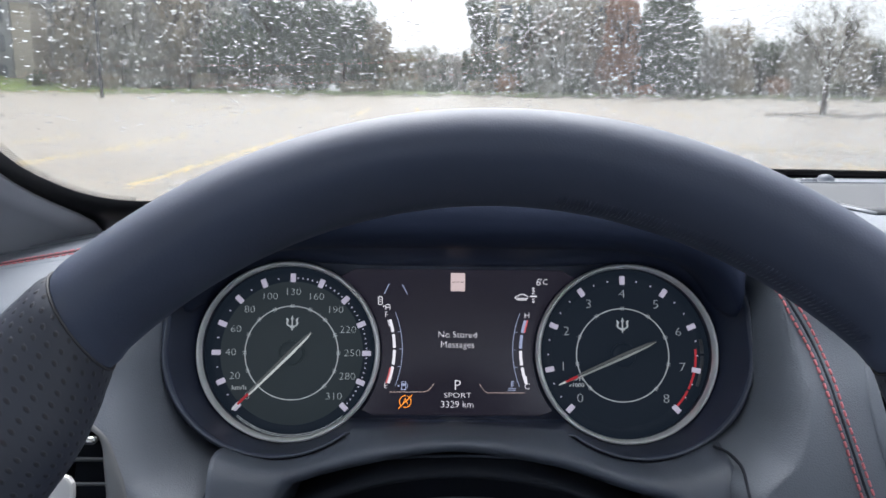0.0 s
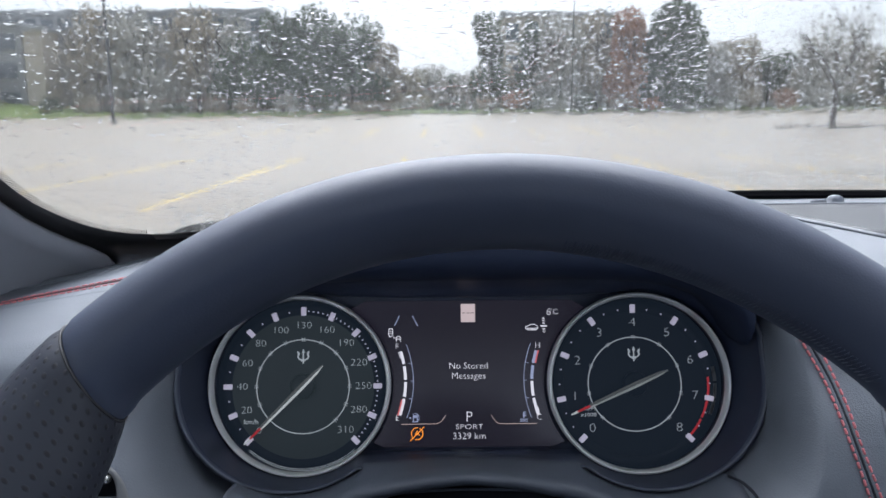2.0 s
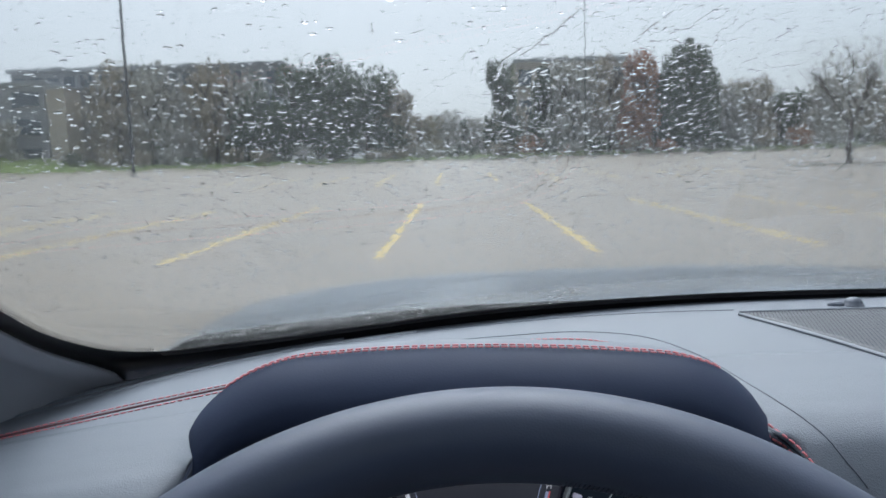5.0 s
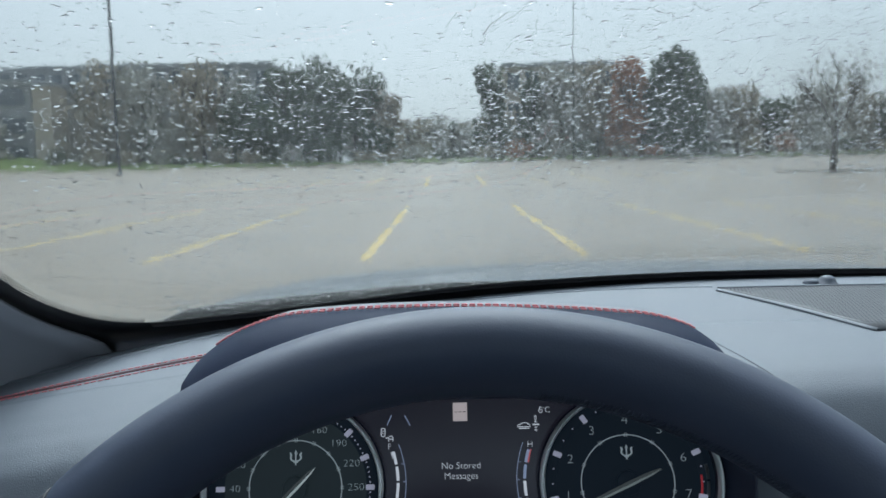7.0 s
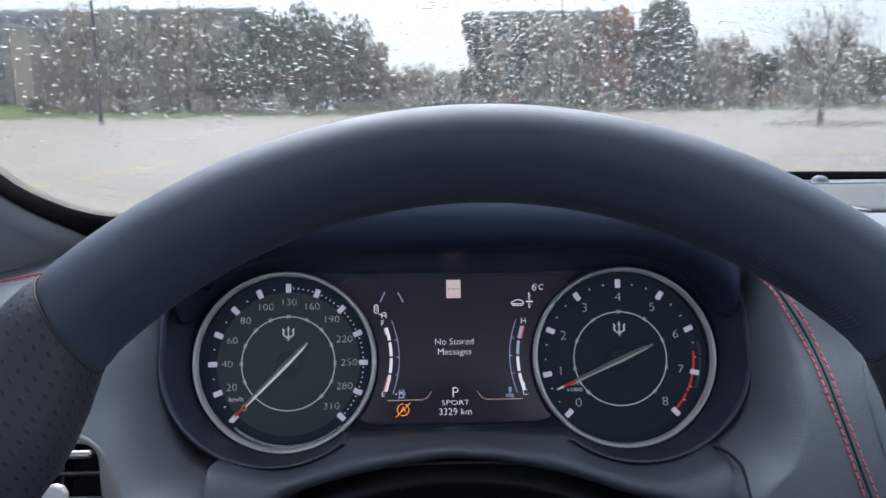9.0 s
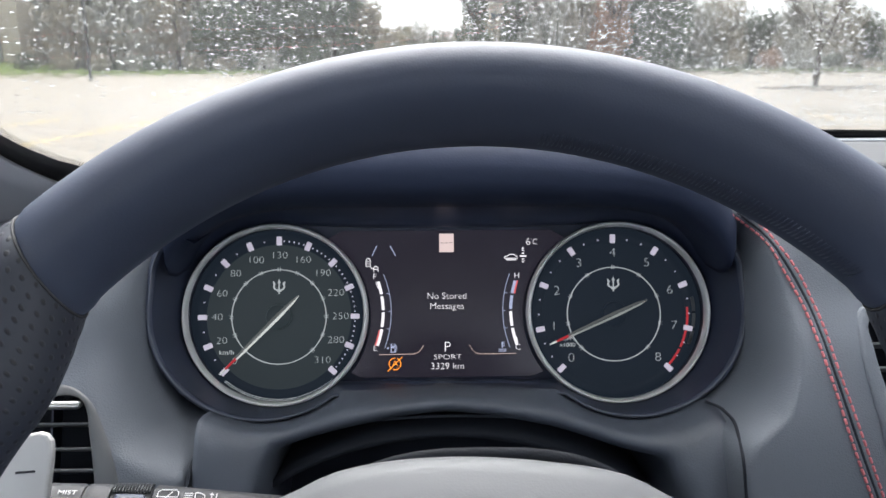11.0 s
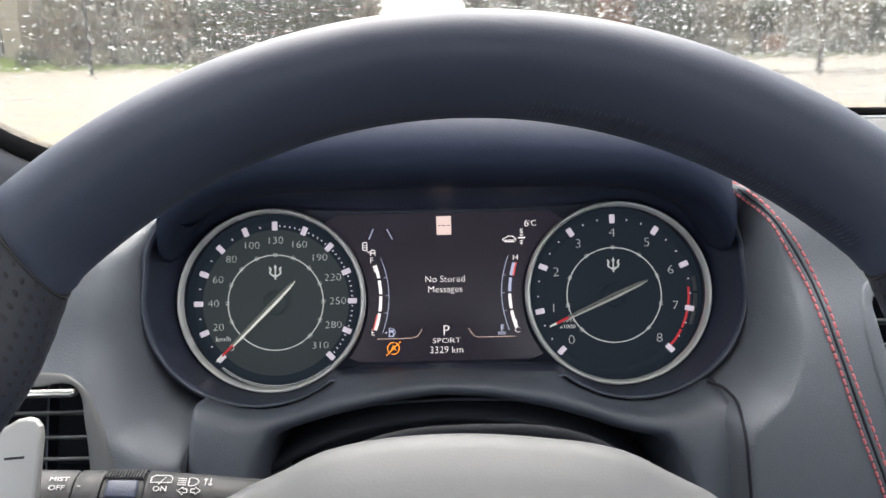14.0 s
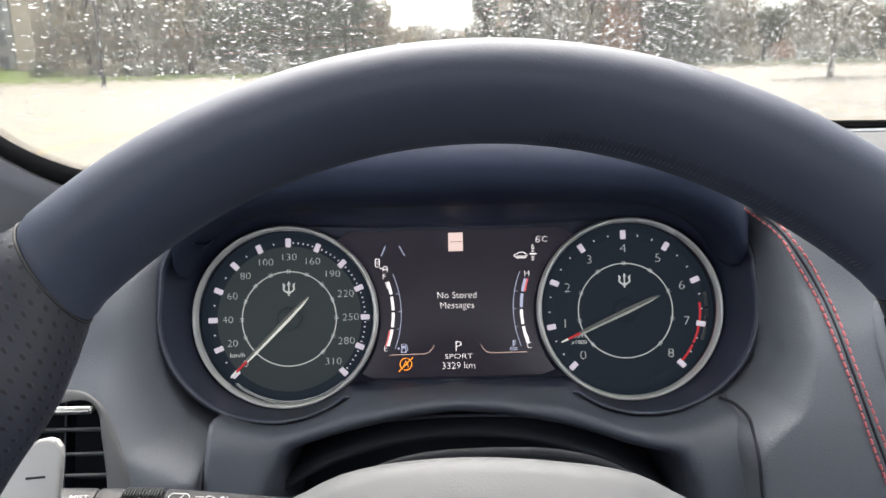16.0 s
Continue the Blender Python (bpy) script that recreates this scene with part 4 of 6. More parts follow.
def screen(c):
    out = [(-0.0560, -0.0400), (0.0545, -0.0400)] + [(0.110 - 0.0600 * math.cos(radians(a)), 0.0600 * math.sin(radians(a))) for a in np.linspace(-38, 58, 20)]
    out += [(0.0690, 0.0560), (-0.0690, 0.0560)] + [(-0.110 + 0.0600 * math.cos(radians(a)), 0.0600 * math.sin(radians(a))) for a in np.linspace(58, -38, 20)]
    s = put("display", prism_mesh(out, 0.0018, clu(0, 0, -0.0016)), M_screen, c, "lit colour display between the dials")
    W = 0.0006

    def t(body, u, v, size, mat=M_lcd_white, align="CENTER", stretch=1.0):
        lettering("display_text", body, size, clu(u, v, W), mat, s, align, stretch, thin=0.016)

    def line(pts, width, mat=M_lcd_white, name="display_line"):
        ribbon(name, pts, width, clu(0, 0, W), mat, s)

    # page icon
    box("page_icon", (0.0096, 0.0122, 0.0003), clu(0, 0.0477, W), M_lcd_cream, s)
    for k in (-1, 0, 1):
        box("page_dash", (0.0020, 0.0004, 0.0003), clu(0.0028 * k, 0.0477, W + 0.0004), M_screen, s)
    line([(-0.0460, 0.0462), (-0.0490, 0.0396)], 0.0006, M_lcd_dim)
    line([(-0.0372, 0.0460), (-0.0336, 0.0393)], 0.0006, M_lcd_dim)
    # small car seen from above, and a letter
    line([(-0.0527, 0.0376), (-0.0507, 0.0376), (-0.0504, 0.0368), (-0.0504, 0.0330), (-0.0509, 0.0324), (-0.0525, 0.0324), (-0.0530, 0.0330), (-0.0530, 0.0368), (-0.0527, 0.0376)], 0.0005)
    line([(-0.0524, 0.0358), (-0.0510, 0.0358)], 0.0004)
    line([(-0.0524, 0.0344), (-0.0510, 0.0344)], 0.0004)
    for k in range(3):
        line([(-0.0500 + 0.0009 * k, 0.0322 - 0.0004 * k), (-0.0494 + 0.0009 * k, 0.0308 + 0.0003 * k)], 0.0004)
    line([(-0.0480, 0.0290), (-0.0480, 0.0318), (-0.0474, 0.0325), (-0.0458, 0.0325), (-0.0452, 0.0318), (-0.0452, 0.0290)], 0.0005)
    line([(-0.0480, 0.0306), (-0.0452, 0.0306)], 0.0005)
    t("F", -0.0475, 0.0256, 0.0055)
    t("E", -0.0473, -0.0211, 0.0055)
    t("H", 0.0462, 0.0257, 0.0055)
    t("C", 0.0463, -0.0212, 0.0055)
    for sgn in (-1, 1):
        def bow(r0, v0, v1, n=14):
            return [(sgn * (r0 + 0.0044 * ((v - 0.0025) / 0.0235) ** 2), v) for v in np.linspace(v0, v1, n)]

        line(bow(0.0366, 0.0272, -0.0212), 0.0004, M_lcd_dim)
        for v in (0.0145, 0.0030, -0.0085):
            u = 0.0366 + 0.0044 * ((v - 0.0025) / 0.0235) ** 2
            line([(sgn * (u - 0.0002), v), (sgn * (u + 0.0020), v)], 0.0004, M_lcd_dim)
        segs = ((0.0225, 0.0142), (0.0128, 0.0038), (0.0024, -0.0072), (-0.0086, -0.0194))
        for k, (v0, v1) in enumerate(segs):
            mt = M_lcd_white
            if sgn > 0 and k < 2:
                mt = M_lcd_dim
            line(bow(0.0419, v0, v1, 6), 0.0019, mt, "display_bar")
        if sgn < 0:
            line(bow(0.0433, -0.0092, -0.0194, 6), 0.0010, M_lcd_red, "display_bar")
            line([(-0.0466, 0.0222), (-0.0452, 0.0180)], 0.0005, M_lcd_white)
        else:
            line(bow(0.0434, 0.0225, 0.0142, 6), 0.0010, M_lcd_red, "display_bar")
            line([(0.0462, -0.0180), (0.0455, -0.0142)], 0.0005, M_lcd_white)
    # fuel pump
    line([(-0.0368, -0.0236), (-0.0368, -0.0184), (-0.0342, -0.0184), (-0.0342, -0.0236)], 0.0006, M_lcd_dim)
    line([(-0.0374, -0.0236), (-0.0336, -0.0236)], 0.0006, M_lcd_dim)
    line([(-0.0364, -0.0203), (-0.0346, -0.0203)], 0.0016, M_lcd_dim)
    line([(-0.0341, -0.0190), (-0.0331, -0.0198), (-0.0331, -0.0226), (-0.0339, -0.0222)], 0.0004, M_lcd_dim)
    line([(-0.0394, -0.0211), (-0.0382, -0.0211)], 0.0011, M_lcd_dim)
    # coolant
    line([(0.0360, -0.0176), (0.0360, -0.0215)], 0.0008, M_lcd_dim)
    for k in range(3):
        line([(0.0360, -0.0178 - 0.0012 * k), (0.0376, -0.0178 - 0.0012 * k)], 0.0005, M_lcd_dim)
    for k in range(2):
        line([(0.0336 + 0.001 * j, -0.0226 - 0.0012 * k + (0.0003 if j % 2 else 0)) for j in range(6)], 0.0005, M_lcd_dim)
    line([(-0.0448, -0.0252), (-0.0220, -0.0250), (-0.0190, -0.0240), (-0.0172, -0.0222), (-0.0155, -0.0195)], 0.00034, M_lcd_warm)
    line([(0.0146, -0.0195), (0.0164, -0.0224), (0.0182, -0.0244), (0.0205, -0.0253), (0.0448, -0.0252)], 0.00034, M_lcd_warm)
    # amber start-stop symbol
    line(arc(-0.0343, -0.0313, 0.0038, 20, 200, 20), 0.00045, M_amber, "amber_sign")
    line(arc(-0.0343, -0.0313, 0.0038, 215, 365, 20), 0.00045, M_amber, "amber_sign")
    t("A", -0.0343, -0.0313, 0.0058, M_amber)
    line([(-0.0390, -0.0360), (-0.0296, -0.0270)], 0.00045, M_amber, "amber_sign")
    t("P", 0.0, -0.0208, 0.0096)
    t("SPORT", 0.0002, -0.0272, 0.0046, stretch=1.35)
    t("3329 km", 0.0, -0.0332, 0.0063)
    t("No Stored", 0.0, 0.0126, 0.0061)
    t("Messages", 0.0, 0.0060, 0.0061)
    t("6", 0.0540, 0.0480, 0.0070)
    t("\u00b0C", 0.0575, 0.0480, 0.0054)
    # ride-height symbol
    line([(0.0382, 0.0372), (0.0386, 0.0384), (0.0402, 0.0388), (0.0418, 0.0398), (0.0444, 0.0398), (0.0458, 0.0388), (0.0466, 0.0384), (0.0468, 0.0372), (0.0382, 0.0372)], 0.0005)
    line([(0.0392, 0.0362), (0.0460, 0.0362)], 0.0006)
    line([(0.0484, 0.0386), (0.0528, 0.0386)], 0.0009)
    for v, d in ((0.0402, 1), (0.0420, 1), (0.0436, 1), (0.0369, -1), (0.0352, -1)):
        line([(0.0497, v), (0.0506, v + 0.0009 * d), (0.0515, v), (0.0497, v)], 0.0004)


# ---------------------------------------------------------------- lower panel and column
def lower_panel():
    p = thing("column_panel", "dark grey moulded panel round the steering column", "trim panel", (0, -0.06, 1.0))
    xs = np.concatenate([np.linspace(-0.1410, 0.1445, 110), [0.149, 0.153, 0.156]])
    ca = np.linspace(-0.18, 0.19, 371)
    cz = np.interp(ca, [-0.165, -0.138, -0.1155, -0.1014, -0.068, -0.035, -0.0044, 0.0229, 0.0586, 0.0949, 0.1216, 0.1474, 0.1614], [1.0600, 1.0550, 1.0448, 1.0420, 1.0513, 1.0590, 1.0632, 1.0607, 1.0532, 1.0412, 1.0356, 1.0462, 1.0530])
    ker = np.exp(-0.5 * (np.arange(-18, 19) / 5.0) ** 2)
    cz = np.convolve(np.pad(cz, 18, mode="edge"), ker / ker.sum(), mode="valid")
    rows = [[], [], [], [], [], [], [], []]
    for x in xs:
        a = abs(x)
        lobe = math.sqrt(max(0.0645**2 - (a - 0.110) ** 2, 0.0)) if abs(a - 0.110) < 0.0645 else 0.0
        v = min(-0.0425, 0.0005 - lobe * 0.94)
        if a > 0.152:
            v = -0.049 + (a - 0.152) * 0.2
        st = clu(x, v - 0.0008, 0.043 if a > 0.055 else 0.020 + 0.023 * (a / 0.055) ** 2).translation
        crest_z = np.interp(x, ca, cz)
        crest_y = np.interp(a, [0, 0.08, 0.12, 0.14, 0.166], [-0.080, -0.080, -0.086, -0.088, -0.088])
        inner = min(max(((0.1370 if x > 0 else 0.1150) - a) / 0.020, 0), 1)
        inner = inner * inner * (3 - 2 * inner)
        cr = Vector((x, crest_y, crest_z))
        rows[0].append(st + Vector((0, 0.012, -0.006)))
        rows[1].append(st)
        rows[2].append(st.lerp(cr, 0.5) + Vector((0, 0, 0.0015)))
        rows[3].append(st.lerp(cr, 0.86) + Vector((0, 0, 0.002)))
        rows[4].append(cr)
        out5 = cr + Vector((0, -0.0065, -0.0075))
        rows[5].append(out5.lerp(cr + Vector((0, 0.002, -0.0035)), inner))
        rows[6].append(Vector((x, -0.112, 0.995)).lerp(cr + Vector((0, 0.030, -0.010)), inner))
        rows[7].append(Vector((x, -0.120, 0.86)).lerp(cr + Vector((0, 0.075, -0.018)), inner))
    fine = []
    for j in range(len(xs)):
        fine.append(spline([rows[k][j] for k in range(8)], 30))
    grid("panel", np.transpose(np.array(fine), (1, 0, 2)), M_soft, p, "soft dark grey panel with a rounded crest", thick=-0.004)
    lip = []
    for x in np.linspace(-0.100, 0.126, 40):
        q = min(abs(x) / (0.125 if x > 0 else 0.106), 1.05)
        lip.append((x, -0.062, 1.0475 - 0.0125 * q * q - 0.014 * max(0.0, (q - 0.85) / 0.2) ** 2))
    tube("inner_lip", lip, 0.0009, M_soft, p, "fine edge inside the opening", sides=6)
    tube("edge_gap", [(-0.1425, face_y(-0.1425, z, -1) - 0.0004, z) for z in np.linspace(1.048, 0.90, 24)], 0.0013, M_void, p, "dark gap at the panel edge", sides=6)
    gap = spline([(0.1512, -0.0640, 1.0556), (0.1548, -0.0810, 1.0583), (0.1578, -0.0890, 1.0556), (0.1574, -0.0985, 1.0512), (0.1555, -0.1120, 1.0432), (0.1558, -0.1172, 1.0296), (0.1562, -0.1210, 1.018), (0.1565, -0.1255, 0.985)], 40)
    tube("edge_gap", gap, 0.0009, M_void, p, "dark gap at the panel edge", sides=8)
    # well behind, near-black in place of shade, with a rounded column cover in it
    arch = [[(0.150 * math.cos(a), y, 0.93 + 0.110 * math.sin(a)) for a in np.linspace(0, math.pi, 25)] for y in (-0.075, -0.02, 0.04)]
    grid("well", arch, M_void, p, "well round the column, its shade put into a near-black colour", thick=0.004)
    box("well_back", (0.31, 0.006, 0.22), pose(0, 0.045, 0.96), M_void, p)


def column():
    c = thing("steering_column_cover", "dark dusty plastic steering column cover", "column cover", (0, -0.15, 1.02))
    rows = []
    for f in np.linspace(0, 1, 14):
        y = -0.285 + 0.25 * f
        w = 0.060 + 0.010 * math.sin(f * 3)
        z = 1.1380 - 0.060 * f - 0.30 * 0.25 * f
        rows.append([(0.004 + w * math.cos(a) * (abs(math.cos(a)) ** -0.3 if abs(math.cos(a)) > 1e-3 else 1), y, z - 0.075 + 0.075 * math.sin(a) ** 0.7) for a in np.linspace(0.0, math.pi, 33)])
    grid("cover", rows, M_column, c, "black textured cover", thick=0.003)
    rnd = random.Random(5)
    bm = bmesh.new()
    for _ in range(90):
        f = rnd.random() * 0.25
        a = rnd.uniform(0.7, 2.44)
        y = -0.285 + 0.25 * f
        z = 1.1380 - 0.060 * f - 0.075 * f
        w = 0.060 + 0.010 * math.sin(f * 3)
        q = Vector((0.004 + w * math.cos(a), y, z - 0.075 + 0.075 * math.sin(a) ** 0.7 + 0.0003))
        bmesh.ops.create_icosphere(bm, subdivisions=1, radius=rnd.uniform(0.00008, 0.00024), matrix=Matrix.Translation(q))
    tagged(part("dust", bm, M_print, c, "pale dust specks"), kind="stuff")
    # switch stalk on the left
    s = thing("indicator_stalk", "grey indicator and wiper stalk with white symbols", "stalk", (-0.12, -0.18, 1.04))
    a, b = Vector((-0.190, -0.196, 1.0665)), Vector((-0.075, -0.182, 1.0545))
    ax = (b - a).normalized()
    up = Vector((0, -0.55, 0.83))
    up = (up - ax * up.dot(ax)).normalized()
    fr = Matrix((ax, up, ax.cross(up))).transposed().to_4x4()

    def seg(name, t0, t1, r0, r1, mat):
        rows = []
        for t, r in ((t0, 0.94 * r0), (t0 + 0.0012, r0), (t1 - 0.0012, r1), (t1, 0.94 * r1)):
            q = a + ax * t
            rows.append([q + (fr.to_3x3() @ Vector((0, r * math.cos(k * math.pi / 14), 1.25 * r * math.sin(k * math.pi / 14)))) for k in range(28)])
        vs = [v for r in rows for v in r]
        fs = [(i * 28 + k, i * 28 + (k + 1) % 28, (i + 1) * 28 + (k + 1) % 28, (i + 1) * 28 + k) for i in range(3) for k in range(28)]
        fs += [tuple(range(28)), tuple(reversed(range(84, 112)))]
        return put(name, mesh_from(name, vs, fs), mat, s)

    seg("end_cap", -0.012, 0.0322, 0.0118, 0.0118, M_stalk)
    seg("collar", 0.0327, 0.0430, 0.0118, 0.0118, M_stalk)
    seg("twist_ring", 0.0435, 0.0600, 0.0112, 0.0112, M_stalk_d)
    for k in range(13):
        q = a + ax * (0.0443 + 0.00122 * k)
        pth = [q + (fr.to_3x3() @ Vector((0, 0.0119 * math.cos(g), 1.25 * 0.0119 * math.sin(g)))) for g in np.linspace(radians(-80), radians(-27), 8)]
        tube("rib", pth, 0.0005, M_stalk_d, s, sides=5)
    seg("shaft", 0.0605, 0.130, 0.0118, 0.0080, M_stalk_d)

    def label_at(body, t, g, size, mat=M_print, stretch=1.1):
        r = np.interp(t, [0, 0.0605, 0.13], [0.0118, 0.0118, 0.0080])
        q = a + ax * t + fr.to_3x3() @ Vector((0, r * math.cos(radians(g)), 1.25 * r * math.sin(radians(g))))
        nrm = (fr.to_3x3() @ Vector((0, math.cos(radians(g)) / 1.0, math.sin(radians(g)) / 1.25))).normalized()
        yy = (nrm.cross(ax)).normalized()
        m = Matrix((ax, yy, nrm)).transposed().to_4x4()
        m.translation = q + nrm * 0.0003
        if body is None:
            return m
        return lettering("stalk_text", body, size, m, mat, s, stretch=stretch)

    label_at("MIST", 0.0266, -24, 0.0033)
    label_at("OFF", 0.0266, -7, 0.0033)
    label_at("ON", 0.0668, -7, 0.0033)
    m = label_at(None, 0.0668, -26, 0)
    ribbon("wiper_sign", [(-0.0042, -0.0018), (-0.0042, 0.001), (-0.003, 0.0024), (0.003, 0.0024), (0.0042, 0.001), (0.0042, -0.0018), (-0.0042, -0.0018)], 0.00036, m, M_print, s)
    ribbon("wiper_sign", [(-0.001, -0.003), (0.0016, 0.0014)], 0.00036, m, M_print, s)
    m = label_at(None, 0.0795, -24, 0)
    for k in range(4):
        ribbon("lamp_sign", [(-0.0062, 0.0018 - 0.0012 * k), (-0.0026, 0.0018 - 0.0012 * k)], 0.00036, m, M_print, s)
    ribbon("lamp_sign", [(-0.0016, 0.0022)] + [(-0.0010 + 0.0034 * math.sin(radians(q)), 0.0023 * math.cos(radians(q))) for q in range(0, 181, 20)] + [(-0.0016, -0.0022), (-0.0016, 0.0022)], 0.00036, m, M_print, s)
    for dx, sg in ((0.0052, 1), (0.0072, -1)):
        ribbon("arrow_sign", [(dx, -0.002), (dx, 0.002)], 0.00036, m, M_print, s)
        ribbon("arrow_sign", [(dx - 0.0008, 0.0011 * sg), (dx, 0.0021 * sg), (dx + 0.0008, 0.0011 * sg)], 0.00036, m, M_print, s)
    m = label_at(None, 0.0785, -5, 0)
    for sg in (-1, 1):
        ribbon("arrow_sign", [(sg * 0.0008, 0.0008), (sg * 0.0024, 0.0008), (sg * 0.0024, 0.0018), (sg * 0.0046, 0), (sg * 0.0024, -0.0018), (sg * 0.0024, -0.0008), (sg * 0.0008, -0.0008), (sg * 0.0008, 0.0008)], 0.0004, m, M_print, s)
    label_at("-", 0.0350, -12, 0.0050)
    m = label_at(None, 0.0520, -4, 0)
    box("thumb_pad", (0.0125, 0.0085, 0.0026), m, M_black, s, "dark thumb pad", bevel=0.0012)
    # gear paddle behind the wheel
    pd = thing("gear_paddle", "brushed aluminium gear shift paddle with a minus sign", "paddle", (-0.16, -0.245, 1.08))
    outl = [(0.0000, -0.060), (0.0015, -0.010), (0.0016, -0.002), (0.0010, 0.0016), (-0.0008, 0.0040), (-0.0034, 0.0049), (-0.0070, 0.0042), (-0.0115, 0.0015), (-0.0180, -0.0035), (-0.0330, -0.0150), (-0.0420, -0.0300), (-0.0400, -0.060)]
    m = Matrix.Translation((-0.1545, -0.2160, 1.1092)) @ Matrix.Rotation(radians(66), 4, "X") @ Matrix.Rotation(radians(8), 4, "Y")
    prism("blade", outl, 0.004, m, M_silver, pd, "brushed aluminium blade", bevel=0.0012)
    ribbon("minus_sign", [(-0.0105, -0.0098), (-0.0036, -0.0094)], 0.0009, m @ Matrix.Translation((0, 0, 0.0040)), M_stalk_d, pd)


# ---------------------------------------------------------------- steering wheel
WC = Vector((0.0041, -0.3224, 1.0928))
WT = 31.2
WM = Matrix.Translation(WC) @ Matrix.Rotation(radians(90 - WT), 4, "X")


def steering_wheel():
    w = thing("steering_wheel", "black leather steering wheel with perforated grips", "steering wheel", WC)
    R, r = 0.1715, 0.0148

    def section(th, k, swell=0.0):
        ph = 2 * math.pi * k / 32
        rr = r + swell
        a, c = rr * math.cos(ph), 1.43 * rr * math.sin(ph)
        # the seams run slantwise round the rim
        g = abs(math.degrees(th) - 90)
        th += math.copysign(radians(3.6) * (0.5 - 0.5 * math.cos(ph)) * max(min((g - 25) / 20, (114 - g) / 20, 1), 0), -math.cos(th))
        # thumb rests swell the rim inwards below the grips' upper ends
        g = abs(math.degrees(th) - 90)
        a -= max(0.0, -math.cos(ph)) ** 1.3 * float(np.interp(g, [47, 49.5, 51.5, 53.2, 55, 57.5, 61, 72, 84], [0.0, 0.0020, 0.0045, 0.0073, 0.0092, 0.0116, 0.0128, 0.0105, 0.0]))
        return WM @ Vector(((R + a) * math.cos(th), 0.9925 * (R + a) * math.sin(th), c))

    def piece(name, a0, a1, n, mat, label, swell=0.0):
        rows, uvs = [], []
        for i in range(n):
            th = radians(a0 + (a1 - a0) * i / (n - 1))
            e = min(i, n - 1 - i)
            s = swell - (0.0007 if e == 0 else 0.0)
            rows.append([section(th, k, s) for k in range(33)])
            uvs.append([(th * R, 2 * math.pi * k / 32 * r) for k in range(33)])
        return grid(name, rows, mat, w, label, uv=uvs)

    piece("rim_top", 43.95, 136.05, 90, M_wheel, "smooth black leather upper rim")
    piece("grip", 136.35, 205, 60, M_grip, "perforated black leather grip", 0.0004)
    piece("grip", -25, 43.65, 60, M_grip, "perforated black leather grip", 0.0004)
    piece("rim_bottom", 205.3, 334.7, 80, M_wheel, "smooth black leather lower rim")
    for a in (43.8, 136.2, 205.15, 334.85):
        th = radians(a)
        tube("seam", [section(th, k, -0.0004) for k in range(33)], 0.0004, M_thread, w, "dark stitched seam", sides=6)
    # lacing on the inner side of the rim
    for i in range(74):
        th = radians(44.5 + 38 * i / 73)
        p0, p1 = WM @ Vector(((R - r * 0.985) * math.cos(th), 0.9925 * (R - r * 0.985) * math.sin(th), 0.0045)), WM @ Vector(((R - r * 0.985) * math.cos(th + 0.006), 0.9925 * (R - r * 0.985) * math.sin(th + 0.006), -0.0035))
        tube("lacing", [p0, (p0 + p1) / 2 + (WM.to_3x3() @ Vector((-math.cos(th), -math.sin(th), 0))) * 0.0006, p1], 0.0002, M_wheel, w, sides=5)
    # hub cover: a soft dome over the middle
    rows = []
    outline = spline([(-0.082, -0.050, 0), (-0.078, 0.0, 0), (-0.0740, 0.037, 0), (-0.0622, 0.0438, 0), (-0.0508, 0.0487, 0), (-0.0438, 0.0521, 0), (-0.0366, 0.0541, 0), (-0.019, 0.0563, 0), (-0.004, 0.0566, 0), (0.0165, 0.0551, 0), (0.034, 0.0525, 0), (0.041, 0.0504, 0), (0.048, 0.0466, 0), (0.063, 0.0380, 0), (0.078, 0.0, 0), (0.082, -0.05, 0)], 61)
    for f, c in ((1.0, -0.012), (1.015, -0.004), (1.005, 0.003), (0.97, 0.0085), (0.90, 0.0135), (0.75, 0.020), (0.5, 0.026), (0.25, 0.029), (0.0, 0.030)):
        rows.append([WM @ Vector((x * f, -0.05 + (y + 0.05) * f, c)) for x, y, _ in outline])
    grid("hub_cover", rows, M_hub, w, "smooth grey airbag cover")
    ring_mesh("hub_back", [(0.0, -0.012), (0.060, -0.012), (0.056, -0.030), (0.046, -0.062), (0.0, -0.062)], WM, M_black, w, "black hub behind the cover", n=40)
    # spokes
    for sg in (-1, 1):
        rows = []
        for t in np.linspace(0, 1, 12):
            x = sg * (0.066 + 0.088 * t)
            hw = 0.030 - 0.012 * math.sin(math.pi * t) - 0.004 * t
            rows.append([WM @ Vector((x, -0.012 + hw * math.cos(q), 0.004 - 0.010 * t + 0.010 * math.sin(q))) for q in np.linspace(0, 2 * math.pi, 20, endpoint=False)])
        grid("spoke", rows, M_soft, w, "dark grey spoke", close_v=True)
    rows = []
    for t in np.linspace(0, 1, 10):
        y = -0.06 - 0.095 * t
        rows.append([WM @ Vector(((0.030 - 0.008 * math.sin(math.pi * t)) * math.cos(q), y, 0.002 - 0.006 * t + 0.009 * math.sin(q))) for q in np.linspace(0, 2 * math.pi, 20, endpoint=False)])
    grid("spoke", rows, M_soft, w, "dark grey spoke", close_v=True)


